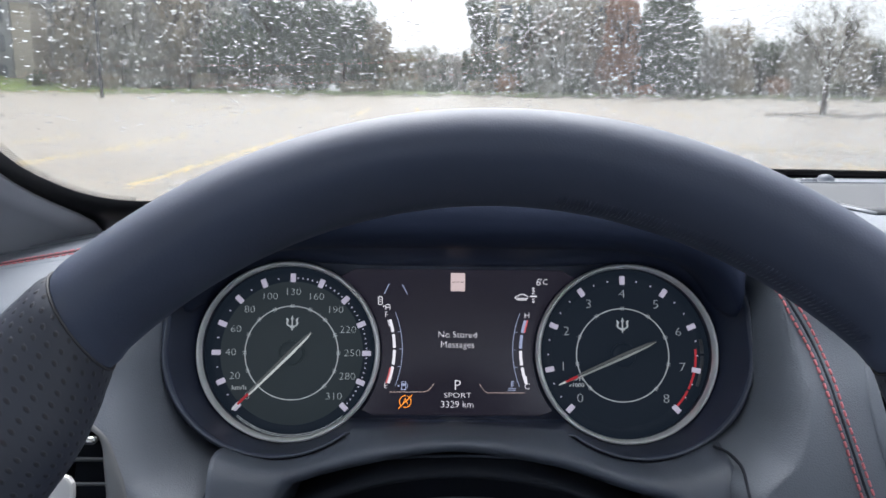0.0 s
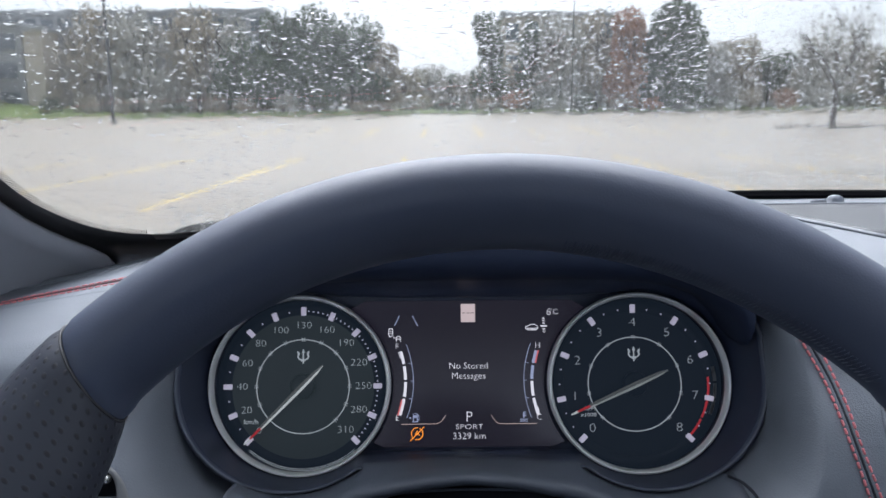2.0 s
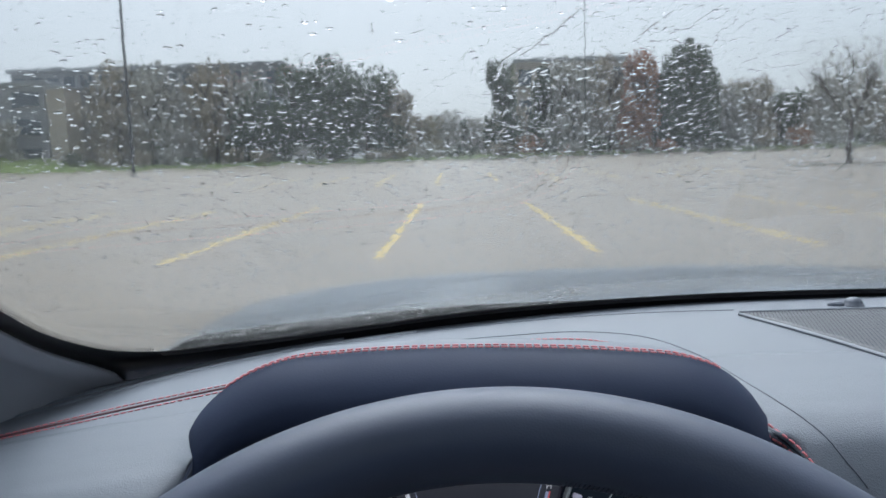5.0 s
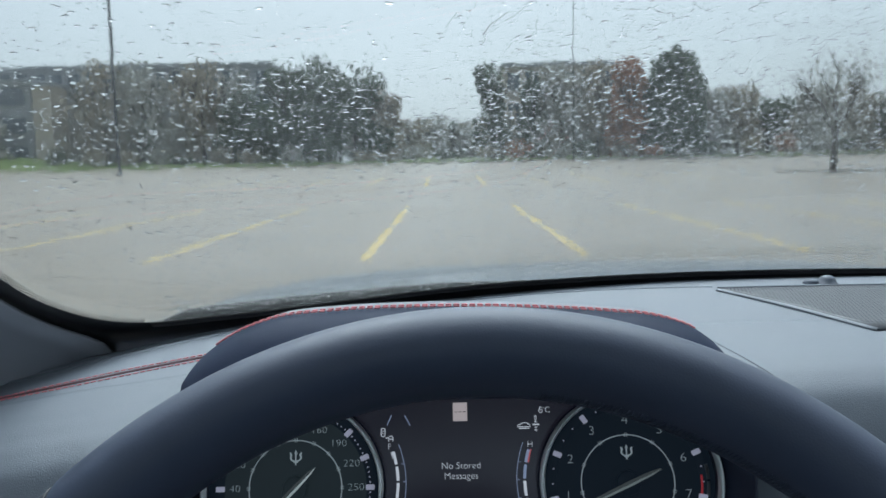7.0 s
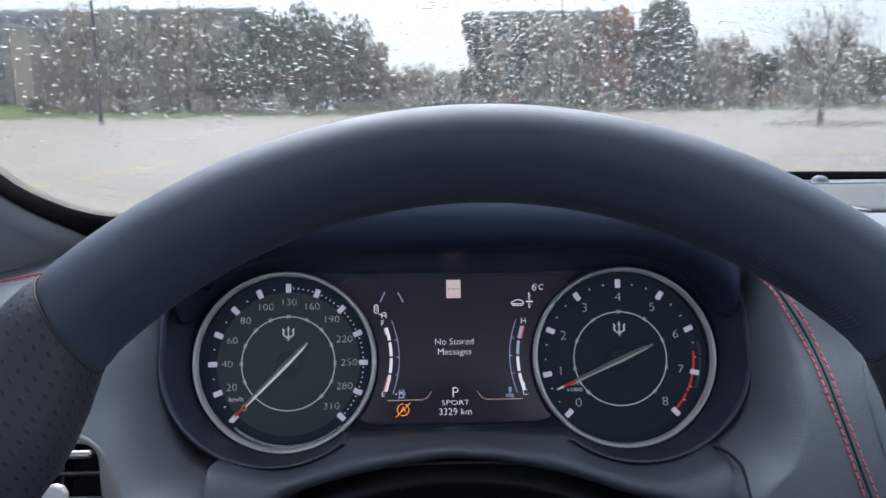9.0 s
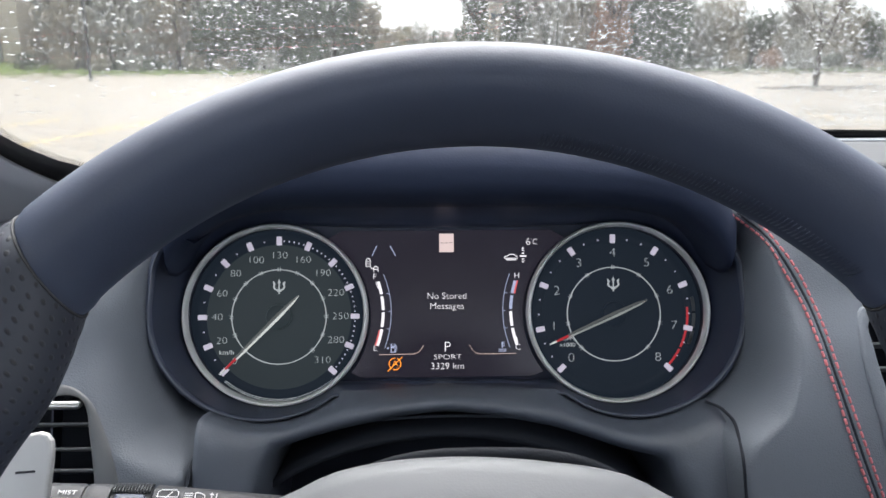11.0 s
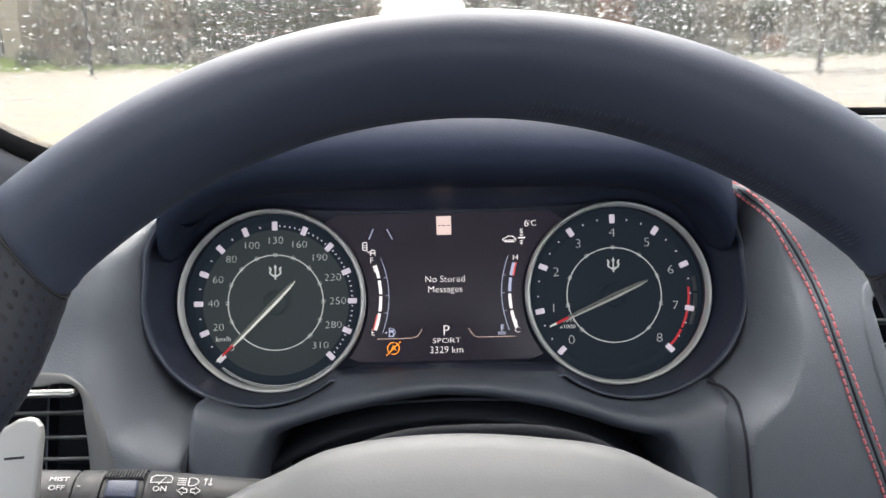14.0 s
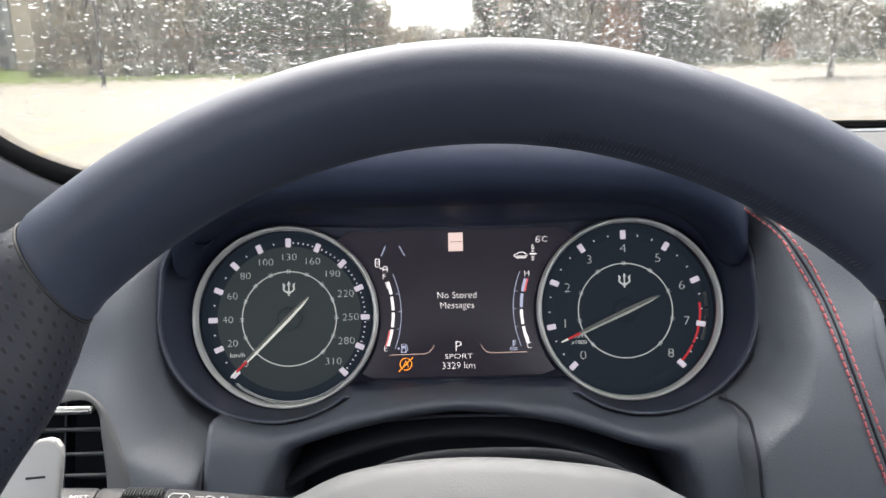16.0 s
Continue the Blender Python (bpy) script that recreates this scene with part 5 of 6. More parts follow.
# ---------------------------------------------------------------- air vents
def air_vent(edges, side, bar_z, slats):
    o = spline([(x, 0, z) for x, z in edges[0]], 70)
    e = spline([(x, 0, z) for x, z in edges[1]], 70)
    far = edges[1][0][0]
    near = edges[1][2][0]
    z_low, z_top = edges[0][-1][1], edges[1][0][1]
    y0 = face_y(near, bar_z, side)
    v = thing("air_vent", "air vent with dark slats and a satin silver bar", "air vent", ((far + near) / 2, y0, (z_low + z_top) / 2), group="dashboard air vents")
    rows = []
    for f, out in ((0.0, -0.0006), (0.05, 0.0008), (0.15, 0.0013), (0.4, 0.0011), (0.7, 0.0006), (0.93, -0.0002), (1.0, -0.0012), (1.0, -0.012), (1.0, -0.040)):
        row = []
        for p, q in zip(o, e):
            m = p + (q - p) * f
            row.append((m[0], face_y(m[0], m[2], side) - out, m[2]))
        rows.append(row)
    grid("surround", rows, M_gloss if side < 0 else M_fascia, v, "satin grey curved surround")
    end = near
    w = abs(far - end)
    box("bar", (w, 0.007, 0.0046), pose((far + end) / 2, y0 - 0.0015, bar_z, -20), M_chrome, v, "satin silver bar", bevel=0.0016)
    deep = abs(far - edges[1][-1][0]) + 0.006
    xm = (far + edges[1][-1][0] - side * 0.006) / 2
    # back and floor coloured near-black to stand for the shade inside the vent
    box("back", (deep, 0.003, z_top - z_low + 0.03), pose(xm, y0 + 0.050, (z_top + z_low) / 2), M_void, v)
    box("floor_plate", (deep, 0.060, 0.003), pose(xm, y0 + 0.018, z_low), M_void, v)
    for z in slats:
        x1 = float(np.interp(-z, -e[10:, 2], e[10:, 0]))
        ys = face_y(x1, z, side)
        box("slat", (abs(far - x1), 0.012, 0.0017), pose((far + x1) / 2, ys + 0.010, z - 0.002, -30), M_gloss, v, bevel=0.0007)
    for k in range(5):
        x = near + (far - near) * (0.28 + 0.2 * k)
        box("vane", (0.0012, 0.012, bar_z - z_low), pose(x, y0 + 0.030, (bar_z + z_low) / 2, -20), M_black, v)


# ---------------------------------------------------------------- bonnet, cowl and rain
def bonnet_z(x, y):
    u = (x - 0.38) / 0.95
    return 1.088 - 0.045 * ((y - 0.45) / 1.1) ** 2 - 0.075 * abs(u) ** 3.2 - 0.01 * max(0, y - 1.35) ** 2 * 40


def bonnet():
    c = thing("bonnet", "wet grey-blue metallic car bonnet beyond the windscreen", "bonnet", (0.38, 1.0, 0.9))
    rows = []
    for y in np.linspace(0.52, 1.75, 34):
        rows.append([(x, y, bonnet_z(x, y)) for x in np.linspace(-0.52, 1.28, 46)])
    grid("panel", rows, M_paint, c, "wet metallic paint", thick=0.02)
    for sg in (-1, 1):
        rows = []
        for y in np.linspace(0.50, 1.75, 20):
            xo = 0.38 + sg * 0.90
            z = bonnet_z(xo, y)
            rows.append([(xo + sg * d, y, z - 0.004 - e) for d, e in ((0.0, 0.0), (0.02, 0.008), (0.05, 0.03), (0.08, 0.09), (0.09, 0.25), (0.085, 0.5))])
        grid("wing", rows, M_paint, c, "grey-blue front wing", thick=-0.01)
    rows = []
    for f, (dy, dz) in enumerate(((0.0, 0.0), (0.03, -0.06), (0.045, -0.2), (0.04, -0.45))):
        rows.append([(x, 1.75 + dy - 0.10 * ((x - 0.38) / 0.9) ** 2, bonnet_z(x, 1.75) + dz) for x in np.linspace(-0.52, 1.28, 30)])
    grid("nose", rows, M_paint, c, "grey-blue nose panel", thick=-0.01)
    k = thing("cowl", "black plastic cowl at the foot of the windscreen", "cowl", (0.38, 0.42, 1.06))
    rows = []
    for f in np.linspace(0, 1, 8):
        rows.append([(x, base_y(x) + 0.052 + 0.20 * f, base_z(x) - 0.052 - 0.075 * f + 0.012 * math.sin(3.1 * f)) for x in np.linspace(-0.46, 1.22, 40)])
    grid("panel", rows, M_black, k, "black textured plastic", thick=0.006)


def wiper():
    w = thing("wiper", "black windscreen wiper parked at the foot of the glass", "wiper", (0.1, 0.31, 1.17))
    rows = []
    for x in np.linspace(-0.292, 0.52, 50):
        y = base_y(x) + 0.030
        top = base_z(x) + float(np.interp(x, [-0.292, -0.27, -0.017, 0.12, 0.38, 0.52], [0.002, 0.010, 0.0045, -0.003, -0.009, -0.012]))
        low = screen_z(x, y) + 0.0050
        h = top - low
        rows.append([(x, y + dy, low + f * h) for dy, f in ((-0.001, 0.0), (-0.002, 0.30), (-0.008, 0.42), (-0.009, 0.70), (-0.004, 0.95), (0.002, 1.0), (0.008, 0.92), (0.010, 0.60), (0.007, 0.40), (0.002, 0.30), (0.001, 0.0))])
    grid("blade", rows, M_rubber, w, "black rubber blade", close_v=True)


def raindrops():
    rnd = random.Random(11)
    vs, fs = [], []
    nrm = Vector((0, 0.527, 0.85)).normalized()
    down = Vector((0, 0.85, -0.527)).normalized()
    side = Vector((1, 0, 0))
    SEG, RINGS = 8, ((1.0, 0.0), (0.78, 0.42), (0.42, 0.84))

    def drop(x, y, ra, rb, hgt, turn, wob):
        """A lens of water: a low rounded cap over a flat foot."""
        o = Vector((x, y, screen_z(x, y))) + nrm * 0.0046
        n0 = len(vs)
        ca, sa = math.cos(turn), math.sin(turn)
        ph = [1 + wob * math.sin(2 * k * 2 * math.pi / SEG + wob * 40) + wob * 0.7 * math.cos(3 * k * 2 * math.pi / SEG + 1.7) for k in range(SEG)]
        for rad, z in RINGS + ((1.0, 0.0),):
            for k in range(SEG):
                t = 2 * math.pi * k / SEG
                u, v = ra * rad * math.cos(t) * ph[k], rb * rad * math.sin(t) * ph[k]
                vs.append(o + side * (u * ca - v * sa) + down * (u * sa + v * ca) + nrm * (hgt * z))
        vs.append(o + nrm * hgt)
        for i in range(2):
            for k in range(SEG):
                k2 = (k + 1) % SEG
                fs.append((n0 + i * SEG + k, n0 + i * SEG + k2, n0 + (i + 1) * SEG + k2, n0 + (i + 1) * SEG + k))
        top = n0 + 4 * SEG
        for k in range(SEG):
            fs.append((n0 + 2 * SEG + k, n0 + 2 * SEG + (k + 1) % SEG, top))
        fs.append(tuple(n0 + 3 * SEG + k for k in reversed(range(SEG))))

    cells = {}

    def free(x, y, ra, gap):
        key = (int(x / 0.008), int(y / 0.008))
        for i in (-1, 0, 1):
            for j in (-1, 0, 1):
                for px, py, pr in cells.get((key[0] + i, key[1] + j), ()):
                    if ((px - x) / 1.5) ** 2 + (py - y) ** 2 < (gap * (pr + ra)) ** 2:
                        return False
        cells.setdefault(key, []).append((x, y, ra))
        return True

    # first the broad drops, then the fine ones between them
    for wanted, size0, size1 in ((11000, 0.00050, 0.00078), (22000, 0.00024, 0.00036)):
        made = tries = 0
        while made < wanted and tries < 220000:
            tries += 1
            x = rnd.uniform(-0.345, 0.50)
            y = rnd.uniform(-0.22, 0.285)
            across = 0.75 + 0.35 * min(max((x + 0.1) / 0.4, 0), 1)
            dens = float(np.interp(y, [-0.22, -0.12, -0.075, -0.055, 0.05, 0.09, 0.16, 0.19, 0.215, 0.24, 0.28], [0.36, 0.45, 0.70, 1.0, 1.0, 0.95, 0.75, 0.70, 1.1, 1.8, 2.2]))
            patch = noise.noise(Vector((x * 8, y * 8, 3.1)))
            if rnd.random() > dens * across * (0.62 + 0.75 * patch):
                continue
            s = rnd.random()
            rb = size0 + size1 * s * s
            if y > 0.15:
                rb = min(rb, 0.0006 + 0.0005 * s)
            if not free(x, y, rb, 1.0):
                continue
            slant = rnd.gauss(-0.30, 0.35) if x > 0.03 else rnd.gauss(-0.05, 0.22)
            drop(x, y, rb * rnd.uniform(1.3, 2.5), rb, rb * (rnd.uniform(0.13, 0.30) if y < 0.12 and rnd.random() < 0.42 else rnd.uniform(0.34, 0.64)), slant, rnd.uniform(0.0, 0.22))
            made += 1
    # water gathered in a dense row of high beads above the wiper
    foot = [(-0.297, 0.204), (-0.219, 0.228), (-0.115, 0.243), (0.0, 0.250), (0.105, 0.259), (0.218, 0.267), (0.333, 0.273), (0.45, 0.275), (0.52, 0.274)]
    for _ in range(7000):
        x = rnd.uniform(-0.26, 0.52)
        y = float(np.interp(x, [q[0] for q in foot], [q[1] for q in foot])) + 0.008 - abs(rnd.gauss(0, 0.013))
        rb = 0.0006 + 0.0011 * rnd.random() ** 2
        if free(x, y, rb, 0.8):
            drop(x, y, rb * rnd.uniform(1.0, 2.0), rb, rb * rnd.uniform(0.5, 0.9), rnd.gauss(-0.1, 0.3), rnd.uniform(0.0, 0.25))
    # short slanting runs, mostly towards the middle of the car, each a chain of merged lenses
    for q in range(95):
        x = rnd.uniform(0.0, 0.52) if q < 75 else rnd.uniform(-0.30, 0.1)
        y = rnd.uniform(-0.10, 0.10)
        n = rnd.randint(3, 10)
        ra = rnd.uniform(0.0004, 0.0008)
        lean = rnd.uniform(-0.9, -0.2) if q < 75 else rnd.uniform(-0.4, 0.4)
        for k in range(n):
            lean = lean + rnd.uniform(-0.35, 0.35)
            lean = max(-1.6, min(1.2, lean))
            x += lean * ra * 1.1
            y += ra * 1.25
            drop(x, y, ra * rnd.uniform(0.6, 1.2), ra * rnd.uniform(0.8, 1.2), ra * 0.15, lean * 0.5, 0.12)
    # wandering films of water
    for x, y, n in ((0.058, -0.075, 12), (0.045, -0.062, 10), (0.030, -0.055, 16), (0.10, -0.06, 6)):
        lean = -1.0
        for k in range(n):
            lean = max(-1.9, min(0.1, lean + rnd.uniform(-0.5, 0.5)))
            x += lean * 0.0010
            y += 0.0013
            drop(x, y, 0.0012 * rnd.uniform(0.5, 1.3), 0.0014, 0.00016, lean * 0.4, 0.2)
    d = put("raindrops", mesh_from("raindrops", vs, fs), M_water)
    d.visible_shadow = False
    tagged(d, "clear raindrops and runs of water on the windscreen", "raindrops", kind="stuff")


# ---------------------------------------------------------------- outside
def rise(y):
    """The car park climbs gently away from the car."""
    t = min(max((y - 24) / 70, 0), 1)
    return 1.12 * t * t * (3 - 2 * t)


M_asphalt = material("wet_asphalt", (0.272, 0.224, 0.168), 0.42, vary=0.14, vary_scale=0.35, noise_bump=0.25, noise_scale=60)
M_line = material("worn_yellow_paint", (0.74, 0.53, 0.17), 0.55, vary=0.22, vary_scale=9)
M_grass = material("grass", (0.15, 0.21, 0.04), 0.85, vary=0.3, vary_scale=1.2, noise_bump=0.6, noise_scale=9)
M_kerb = material("concrete_kerb", (0.30, 0.29, 0.27), 0.8, vary=0.12, vary_scale=2)
M_bark = material("bark", (0.075, 0.062, 0.050), 0.9, noise_bump=0.7, noise_scale=12, vary=0.25, vary_scale=3)
M_leaf_green = material("dark_green_leaves", (0.098, 0.118, 0.072), 0.7, vary=0.35, vary_scale=0.8)
M_leaf_brown = material("brown_twigs", (0.350, 0.305, 0.232), 0.85, vary=0.3, vary_scale=0.8)
M_leaf_rust = material("rust_leaves", (0.360, 0.190, 0.115), 0.8, vary=0.3, vary_scale=0.8)
M_leaf_grey = material("grey_twigs", (0.385, 0.372, 0.325), 0.85, vary=0.3, vary_scale=0.8)
M_pole = material("dark_lamp_pole", (0.045, 0.045, 0.045), 0.5, metal=0.5, vary=0.1)
M_wall = material("beige_plaster", (0.46, 0.41, 0.34), 0.85, vary=0.08, vary_scale=0.5)
M_wall_g = material("grey_brown_brick", (0.33, 0.34, 0.345), 0.85, vary=0.12, vary_scale=0.6)
M_window = material("dark_window_glass", (0.15, 0.17, 0.19), 0.12)
M_roof = material("grey_roof", (0.34, 0.35, 0.36), 0.6, vary=0.1)
M_mulch = material("brown_mulch", (0.06, 0.045, 0.032), 0.95, noise_bump=0.8, noise_scale=15, vary=0.3, vary_scale=3)


def ground():
    ys = [-400, -60, -8, 0, 8, 16, 24] + [24 + 70 * k / 14 for k in range(1, 15)] + [120, 200, 500, 2500]
    xs = [-2500, -400, -120, -60, -30, -15, 0, 15, 30, 60, 120, 400, 2500]
    g = grid("ground", [[(x, y, rise(y)) for x in xs] for y in ys], M_asphalt, thick=0.0)
    tagged(g, "wet pale asphalt of an empty car park", "car park", kind="structure")
    # grass strip along the far side
    rows = []
    for y in np.linspace(88, 130, 10):
        rows.append([(x, y + 3.0 * math.sin(x * 0.03), rise(y) + 0.03 + (0.5 + 1.5 * min(max((-44 - x) / 10, 0), 1)) * min(max((y - 88) / 10, 0), 1)) for x in np.linspace(-160, 160, 50)])
    s = grid("grass_strip", rows, M_grass)
    tagged(s, "green grass verge along the far edge of the car park", "grass", kind="structure")
    k = box("kerb", (320, 0.18, 0.15), pose(0, 87.9, rise(88) + 0.06), M_kerb, bevel=0.02)
    tagged(k, "pale concrete kerb before the grass verge", "kerb", kind="structure")


def parking_line(x, y0, y1, w):
    n = 24
    rnd = random.Random(int(x * 100) + int(y0))
    vs, fs = [], []
    for i in range(n):
        y = y0 + (y1 - y0) * i / (n - 1)
        for s in (-1, 1):
            e = w / 2 * (1 + 0.12 * rnd.uniform(-1, 1))
            vs.append((x + s * e, y, rise(y) + 0.004))
    for i in range(n - 1):
        if i in (9, 15) and rnd.random() < 0.4:
            continue
        fs.append((2 * i, 2 * i + 1, 2 * i + 3, 2 * i + 2))
    top = len(vs)
    vs += [(a, b, c - 0.004) for a, b, c in vs]
    fs += [(2 * i + q, 2 * i + 2 + q, top + 2 * i + 2 + q, top + 2 * i + q) for i in range(n - 1) for q in (0, 1)]
    ob = put("parking_line", mesh_from("parking_line", vs, fs, False), M_line)
    tagged(ob, "worn yellow painted parking bay line on wet asphalt", "parking line", "parking bay lines")


def leaf_cloud(rnd, blobs, count, size, squash=1.0):
    """Many small bent leaf clumps scattered through a few overlapping volumes."""
    vs, fs = [], []
    tot = sum(b[3] ** 2 for b in blobs)
    for cx, cy, cz, rr, hz in blobs:
        for _ in range(int(count * rr**2 / tot)):
            d = Vector((rnd.gauss(0, 1), rnd.gauss(0, 1), rnd.gauss(0, 1))).normalized()
            f = rnd.random() ** 0.45 * (1 + 0.16 * noise.noise(d * 2.2 + Vector((cx, cy, cz))))
            p = Vector((cx + d.x * rr * f, cy + d.y * rr * f, cz + d.z * hz * f))
            s = size * rnd.uniform(0.5, 1.4)
            a = Vector((rnd.gauss(0, 1), rnd.gauss(0, 1), rnd.gauss(0, 1) * squash)).normalized()
            b = a.orthogonal().normalized()
            c = a.cross(b)
            k = len(vs)
            vs += [p - a * s, p + b * s * 0.55 + c * s * 0.2, p + a * s, p - b * s * 0.55 + c * s * 0.2]
            fs += [(k, k + 1, k + 2), (k, k + 2, k + 3)]
    return vs, fs


def limb(vs, fs, p, q, r0, r1, sides=6):
    d = (q - p).normalized()
    a = d.orthogonal().normalized()
    b = d.cross(a)
    k = len(vs)
    for o, r in ((p, r0), (q, r1)):
        vs += [o + r * (math.cos(2 * math.pi * i / sides) * a + math.sin(2 * math.pi * i / sides) * b) for i in range(sides)]
    fs += [(k + i, k + (i + 1) % sides, k + sides + (i + 1) % sides, k + sides + i) for i in range(sides)]
    fs.append(tuple(k + sides + i for i in range(sides)))


def branch(vs, fs, rnd, p, d, length, r, depth):
    q = p + d * length
    limb(vs, fs, p, q, r, r * 0.62, 5 if depth < 2 else 4)
    if depth == 0:
        return
    for _ in range(rnd.randint(2, 4)):
        t = rnd.uniform(0.45, 1.0)
        e = (d + Vector((rnd.uniform(-1, 1), rnd.uniform(-1, 1), rnd.uniform(-0.15, 0.7))) * 0.75).normalized()
        branch(vs, fs, rnd, p + d * length * t, e, length * rnd.uniform(0.5, 0.78), r * 0.55, depth - 1)


def tree(x, y, height, width, mat, label, seed, kind="round", dense=1.0, group="trees beyond the car park"):
    rnd = random.Random(seed)
    z0 = rise(y) + (0.45 if 92 < y < 128 else 0.0)
    t = thing("tree", label, "tree", (x, y, z0), group)
    vs, fs = [], []
    base = Vector((x, y, z0 - 0.1))
    if kind == "cone":
        limb(vs, fs, base, base + Vector((0, 0, height * 0.86)), 0.035 * width + 0.08, 0.03)
        cvs, cfs = [], []
        for k in range(16):
            f = k / 15
            z = z0 + height * (0.06 + 0.87 * f)
            rr = width / 2 * (1 - f ** 4.5) ** 0.5 * (0.88 + 0.12 * math.sin(f * 2.6)) + 0.5
            for _ in range(5):
                a = rnd.uniform(0, 6.28)
                limb(vs, fs, Vector((x, y, z)), Vector((x + rr * 0.8 * math.cos(a), y + rr * 0.8 * math.sin(a), z - 0.2)), 0.05, 0.02, 4)
            v2, f2 = leaf_cloud(rnd, [(x, y, z, rr, height * 0.055)], int(220 * dense * (0.4 + rr / width * 2)), 0.36)
            n0 = len(cvs)
            cvs += v2
            cfs += [tuple(n0 + i for i in q) for q in f2]
    else:
        trunk_h = height * 0.34
        limb(vs, fs, base, base + Vector((0.1, 0, trunk_h)), 0.02 * height + 0.05, 0.014 * height + 0.03, 8)
        for k in range(6):
            a = k * 1.05 + rnd.uniform(-0.3, 0.3)
            d = Vector((math.cos(a) * 0.6 * min(width / height, 1.0), math.sin(a) * 0.6, 1.0)).normalized()
            branch(vs, fs, rnd, base + Vector((0.1, 0, trunk_h * rnd.uniform(0.75, 1.0))), d, height * 0.28, 0.009 * height, 3 if kind == "bare" else 2)
        blobs = []
        for k in range(9):
            a = rnd.uniform(0, 6.28)
            rr = rnd.uniform(0.10, 0.34) * width
            blobs.append((x + rr * math.cos(a), y + rr * math.sin(a), z0 + height * rnd.uniform(0.30, 0.80), width * rnd.uniform(0.17, 0.27), height * rnd.uniform(0.13, 0.20)))
        blobs.append((x, y, z0 + height * 0.55, width * 0.36, height * 0.38))
        if kind == "bush":
            blobs += [(x + rnd.uniform(-0.4, 0.4) * width, y, z0 + height * 0.2, width * 0.25, height * 0.22) for _ in range(4)]
        cvs, cfs = leaf_cloud(rnd, blobs, int((2600 if kind != "bare" else 900) * dense), 0.30 if kind != "bare" else 0.13)
    put("trunk", mesh_from("trunk", vs, fs), M_bark, t, "dark bark trunk and limbs")
    put("crown", mesh_from("crown", cvs, cfs, False), mat, t)


def lamp_post(x, y, height, thick=1.0):
    t = thing("street_lamp", "tall dark car park light pole", "street lamp", (x, y, rise(y)), "car park lights")
    z = rise(y)
    ring_mesh("pole", [(0.0, 0.0), (0.14, 0.0), (0.13, 0.4), (0.11, 0.5), (0.085, height), (0.0, height)], Matrix.Translation((x, y, z)) @ Matrix.Diagonal((thick, thick, 1, 1)), M_pole, t, n=16)
    ring_mesh("footing", [(0.0, 0.16), (0.24, 0.16), (0.27, 0.12), (0.27, -0.1)], Matrix.Translation((x, y, z)), M_kerb, t, "round concrete footing", n=24)
    for s in (-1, 1):
        tube("arm", [(x, y, z + height - 0.15), (x + s * 0.5, y, z + height), (x + s * 0.9, y, z + height + 0.02)], 0.04, M_pole, t)
        box("head", (0.7, 0.34, 0.14), pose(x + s * 1.2, y, z + height + 0.02), M_pole, t, bevel=0.04)


def building(name, x0, x1, y, depth, height, storeys, bays, mat, label, tower=None):
    t = thing(name, label, "building", ((x0 + x1) / 2, y, rise(y)))
    z = rise(y) + 0.3
    put("wall", box_mesh(x0, x1, y, y + depth, z - 0.5, z + height), mat, t)
    put("roof", box_mesh(x0 - 0.4, x1 + 0.4, y - 0.4, y + depth + 0.4, z + height, z + height + 0.5), M_roof, t, "flat grey roof edge")
    w = (x1 - x0) / bays
    h = height / storeys
    for i in range(storeys):
        for k in range(bays):
            cx, cz = x0 + (k + 0.5) * w, z + (i + 0.52) * h
            wn_ = put("window", box_mesh(cx - w * 0.34, cx + w * 0.34, y - 0.06, y + 0.02, cz - h * 0.28, cz + h * 0.28), M_window, t)
            put("sill", box_mesh(cx - w * 0.37, cx + w * 0.37, y - 0.16, y - 0.02, cz - h * 0.33, cz - h * 0.285), M_kerb, wn_)
    if tower:
        a, b, th = tower
        put("tower", box_mesh(a, b, y - 1.2, y + 3, z - 0.5, z + th), M_wall, t, "plain beige tower")
        put("tower_cap", box_mesh(a - 0.3, b + 0.3, y - 1.5, y + 3.3, z + th, z + th + 0.4), M_roof, t)


def box_mesh(x0, x1, y0, y1, z0, z1):
    v = [(x, y, z) for z in (z0, z1) for y in (y0, y1) for x in (x0, x1)]
    f = [(0, 2, 3, 1), (4, 5, 7, 6), (0, 1, 5, 4), (2, 6, 7, 3), (0, 4, 6, 2), (1, 3, 7, 5)]
    return mesh_from("block", v, f, False)


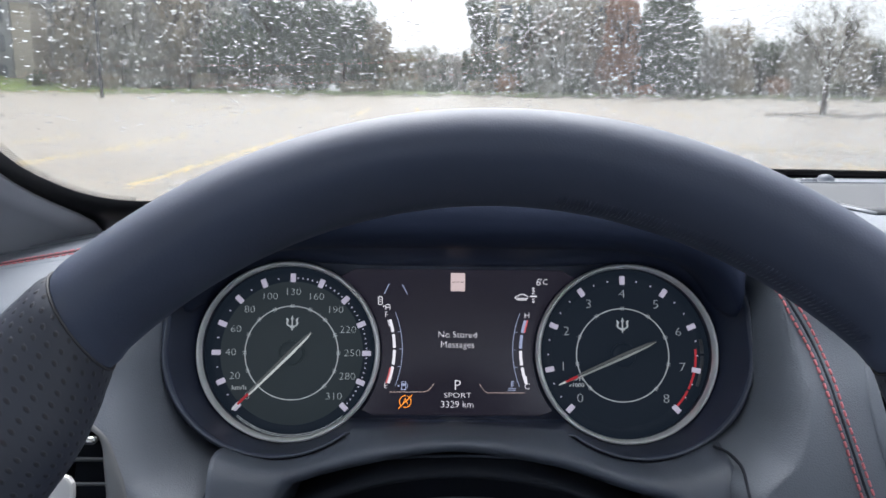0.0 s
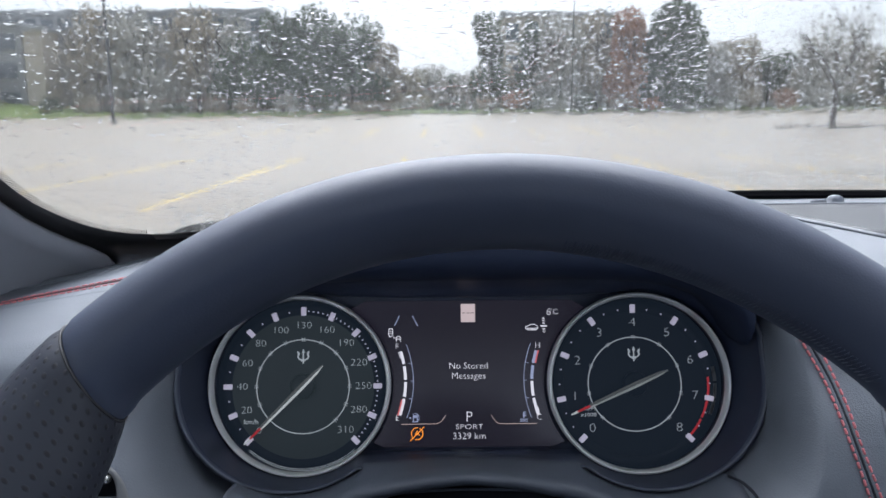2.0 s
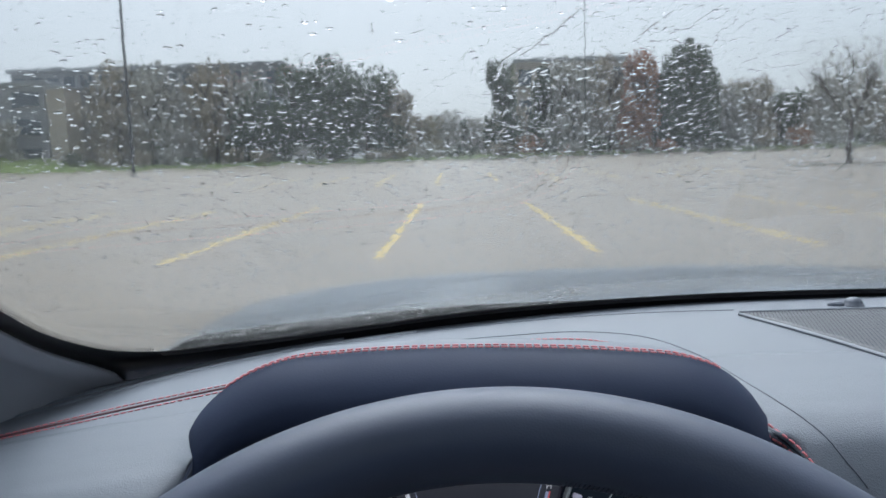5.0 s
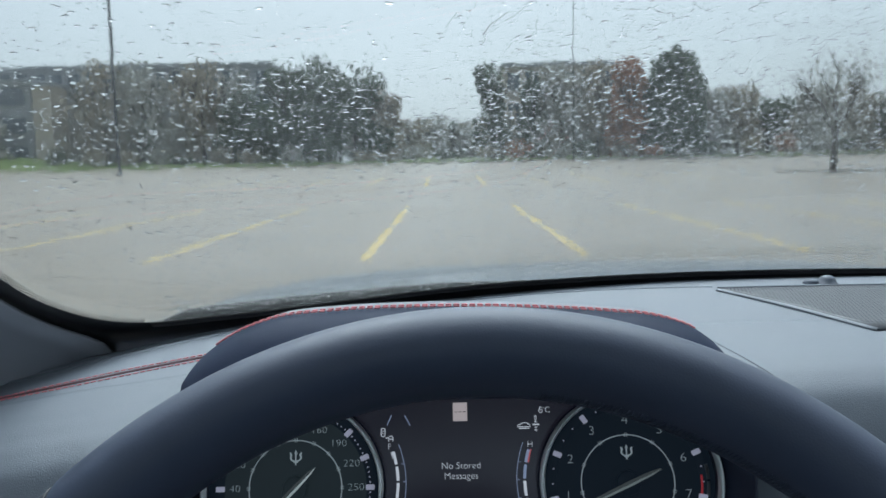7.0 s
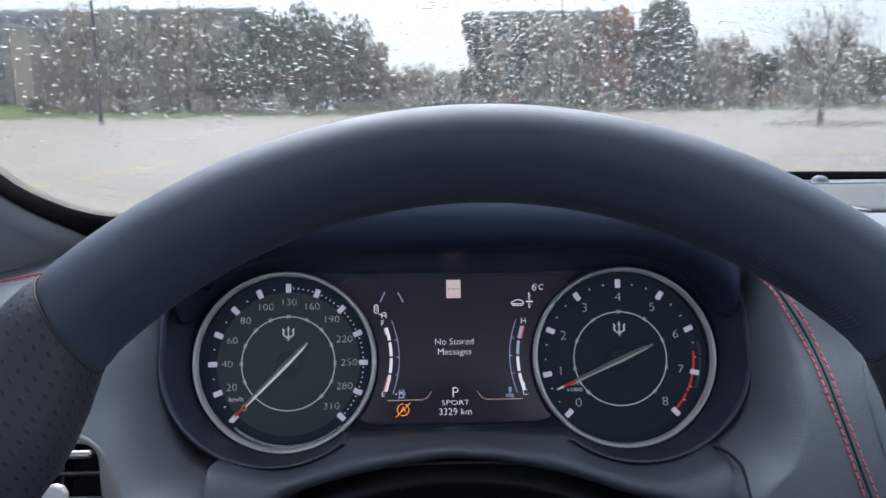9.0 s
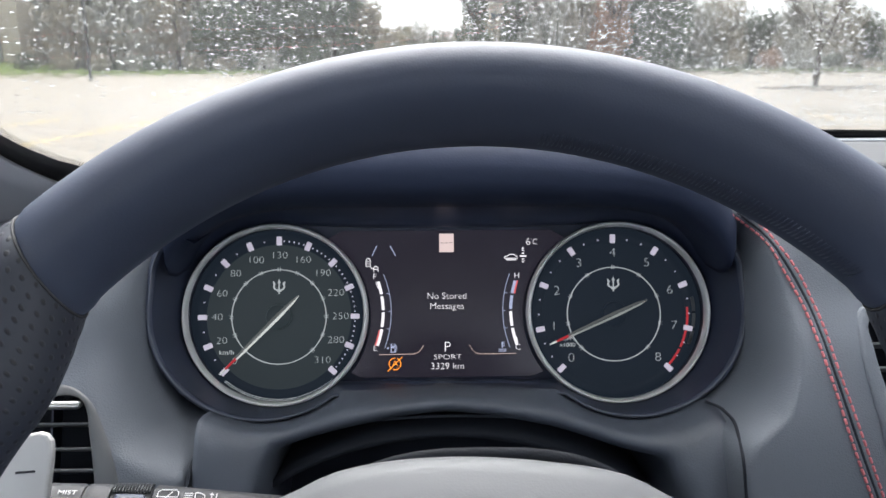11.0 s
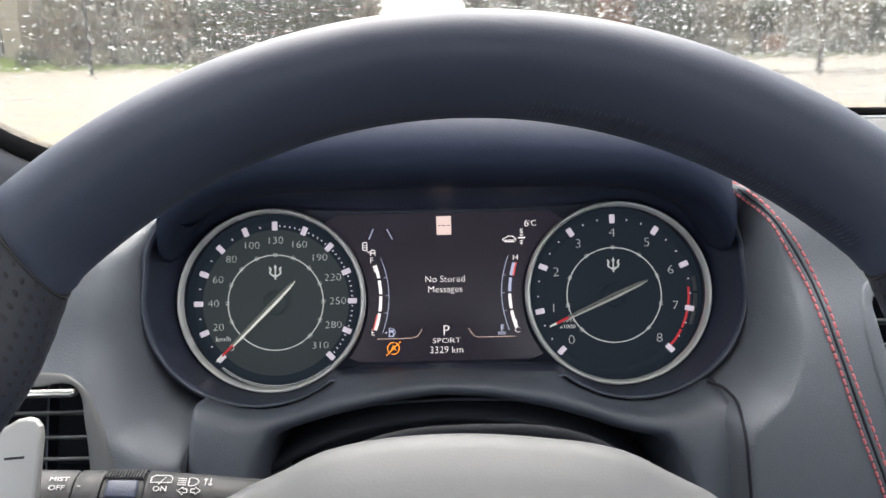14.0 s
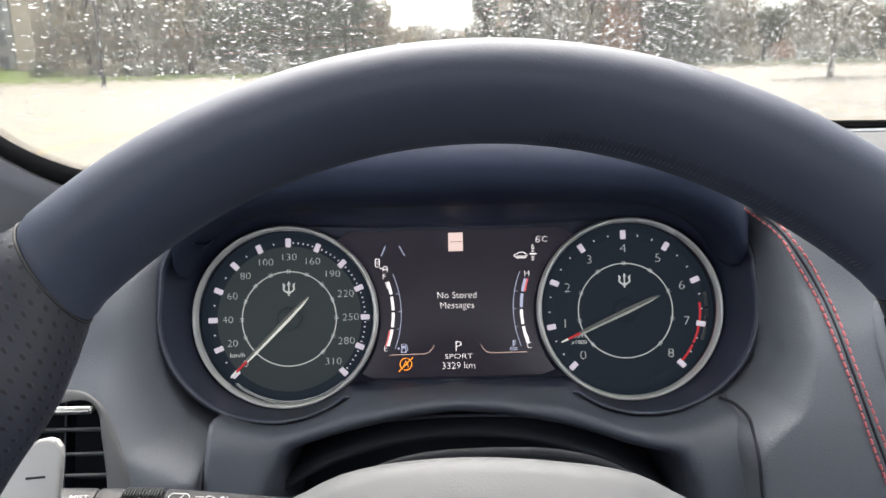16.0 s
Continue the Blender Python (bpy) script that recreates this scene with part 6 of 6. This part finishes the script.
def surroundings():
    building("apartment_building", -120, -52.4, 99, 18, 10.8, 3, 13, M_wall_g, "brown-grey three-storey building with rows of dark windows", tower=(-51.6, -49.3, 10.2))
    building("long_building", -64, -25, 112, 16, 13.9, 4, 16, M_wall_g, "long grey-brown building with a flat roof behind trees")
    building("beige_building", 8.3, 24, 112, 16, 13.0, 3, 6, M_wall, "beige building standing behind the trees")
    spec = [(-57, 95, 6.5, 6, M_leaf_grey, "bush"), (-43, 98, 14.4, 9.5, M_leaf_brown, "bush"), (-36.5, 97, 14.0, 10, M_leaf_grey, "bush"), (-30.5, 98, 14.2, 9.5, M_leaf_brown, "bush"),
            (-47, 103, 14.2, 9, M_leaf_grey, "bush"), (-40, 101, 14.2, 9, M_leaf_grey, "bush"), (-33.5, 101, 14.2, 9, M_leaf_brown, "bush"), (-27, 99, 13.4, 8, M_leaf_grey, "bush"),
            (-24.2, 95, 10.4, 7.5, M_leaf_green, "bush"), (-19.8, 96, 13.6, 8.0, M_leaf_green, "bush"), (-15.6, 95, 14.0, 9.0, M_leaf_green, "bush"), (-11.2, 96, 12.2, 8.5, M_leaf_green, "bush"), (-7.9, 97, 10.0, 5.5, M_leaf_brown, "bush"),
            (5.6, 95, 12.6, 4.2, M_leaf_green, "bush"), (14.0, 96, 12.6, 7.5, M_leaf_grey, "bush"), (18.5, 97, 12.8, 6.5, M_leaf_brown, "bush"),
            (21.6, 94, 13.0, 5.2, M_leaf_rust, "bush"), (24.4, 98, 10.5, 5.0, M_leaf_green, "bush"), (31.5, 98, 9.4, 5.5, M_leaf_grey, "bush"), (10.6, 98, 12.0, 4.0, M_leaf_green, "bush")]
    names = {id(M_leaf_grey): "grey leafless tree with dense fine twigs", id(M_leaf_brown): "brown leafless tree with dense twigs", id(M_leaf_green): "full dark green tree",
             id(M_leaf_rust): "tree with rust-brown autumn leaves"}
    for i, (x, y, h, w, m, k) in enumerate(spec):
        tree(x, y, h, w, m, names[id(m)], 100 + i, k, 0.6 if x < -26 else 1.25)
    tree(27.4, 94, 13.2, 6.8, M_leaf_green, "tall dark green conifer with a rounded top", 201, "cone", 1.5)
    for i in range(9):
        m = (M_leaf_grey, M_leaf_brown, M_leaf_green)[i % 3]
        tree(32 + i * 4.6, 97 + (i % 3) * 2, 8.9 + 0.7 * math.sin(i * 2.1), 7.6, m, names[id(m)], 300 + i, "bush")
    for i in range(7):
        m = (M_leaf_grey, M_leaf_green)[i % 2]
        tree(-8 + i * 3.0, 150 + 4 * (i % 2), 9.0 + math.sin(i), 7.0, m, names[id(m)], 350 + i, "bush", 0.6, "far trees in the gap")
    for i in range(30):
        x = -50 + i * 4.4
        if -6 < x < 5:
            continue
        m = (M_leaf_grey, M_leaf_brown, M_leaf_green)[(i * 7) % 3]
        tree(x, 106 + (i % 3), 7.2 + 0.9 * math.sin(i * 1.7), 7.5, m, names[id(m)], 600 + i, "bush", 0.55, "low trees behind the front row")
    # low shrubs along the verge
    for i in range(26):
        m = (M_leaf_green, M_leaf_brown, M_leaf_rust if i > 13 else M_leaf_brown, M_leaf_grey)[i % 4]
        rnd = random.Random(400 + i)
        x, y = -46 + i * 3.9 + rnd.uniform(-1, 1), 92.5 + rnd.uniform(-1, 1)
        z = rise(y) + 0.4
        h = rnd.uniform(1.0, 2.4)
        b = thing("shrub", "low dense shrub on the grass verge", "shrub", (x, y, z), "shrubs on the verge")
        cvs, cfs = leaf_cloud(rnd, [(x + rnd.uniform(-1, 1), y, z + h * 0.45, 1.3, h * 0.55) for _ in range(3)], 420, 0.16)
        put("crown", mesh_from("crown", cvs, cfs, False), m, b)
        vs, fs = [], []
        for k in range(5):
            limb(vs, fs, Vector((x, y, z - 0.1)), Vector((x + rnd.uniform(-0.8, 0.8), y + rnd.uniform(-0.5, 0.5), z + h * 0.6)), 0.03, 0.01, 4)
        put("stem", mesh_from("stem", vs, fs), M_bark, b)
    # young tree on an island in the car park
    isl = ring_mesh("island", [(0.0, 0.10), (1.6, 0.10), (1.9, 0.08), (1.9, 0.0)], Matrix.Translation((23.2, 46, rise(46))) @ Matrix.Diagonal((2.0, 0.5, 1, 1)), M_mulch, None, n=48)
    tagged(isl, "mulched planting island in the car park", "planting island", kind="structure")
    tree(22.8, 46, 8.0, 7.4, M_leaf_grey, "young bare tree on a mulched island", 500, "bare", 1.3, "")
    lamp_post(-27.1, 64, 18.0, 1.25)
    lamp_post(14.2, 88, 22.0, 0.45)
    for x in (-13.3, -10.3, -7.25, -4.16, -1.16, 1.85, 4.9, 7.95, 11.0, 14.0):
        parking_line(x, 10.0, 22.4, 0.13)
        parking_line(x, 38.0, 50.0, 0.13)


# ---------------------------------------------------------------- build
shell()
frit()
pillar_trim()
ground()
dashboard()
speaker()
sun_sensor()
binnacle_hood()
instruments()
lower_panel()
column()
steering_wheel()
air_vent(VENT_L, -1, 1.0700, (1.0585, 1.0468, 1.0365, 1.0255, 1.0145))
air_vent(VENT_R, 1, 1.1105, (1.0985, 1.0870, 1.0755, 1.0640, 1.0525))
bonnet()
wiper()
surroundings()
raindrops()
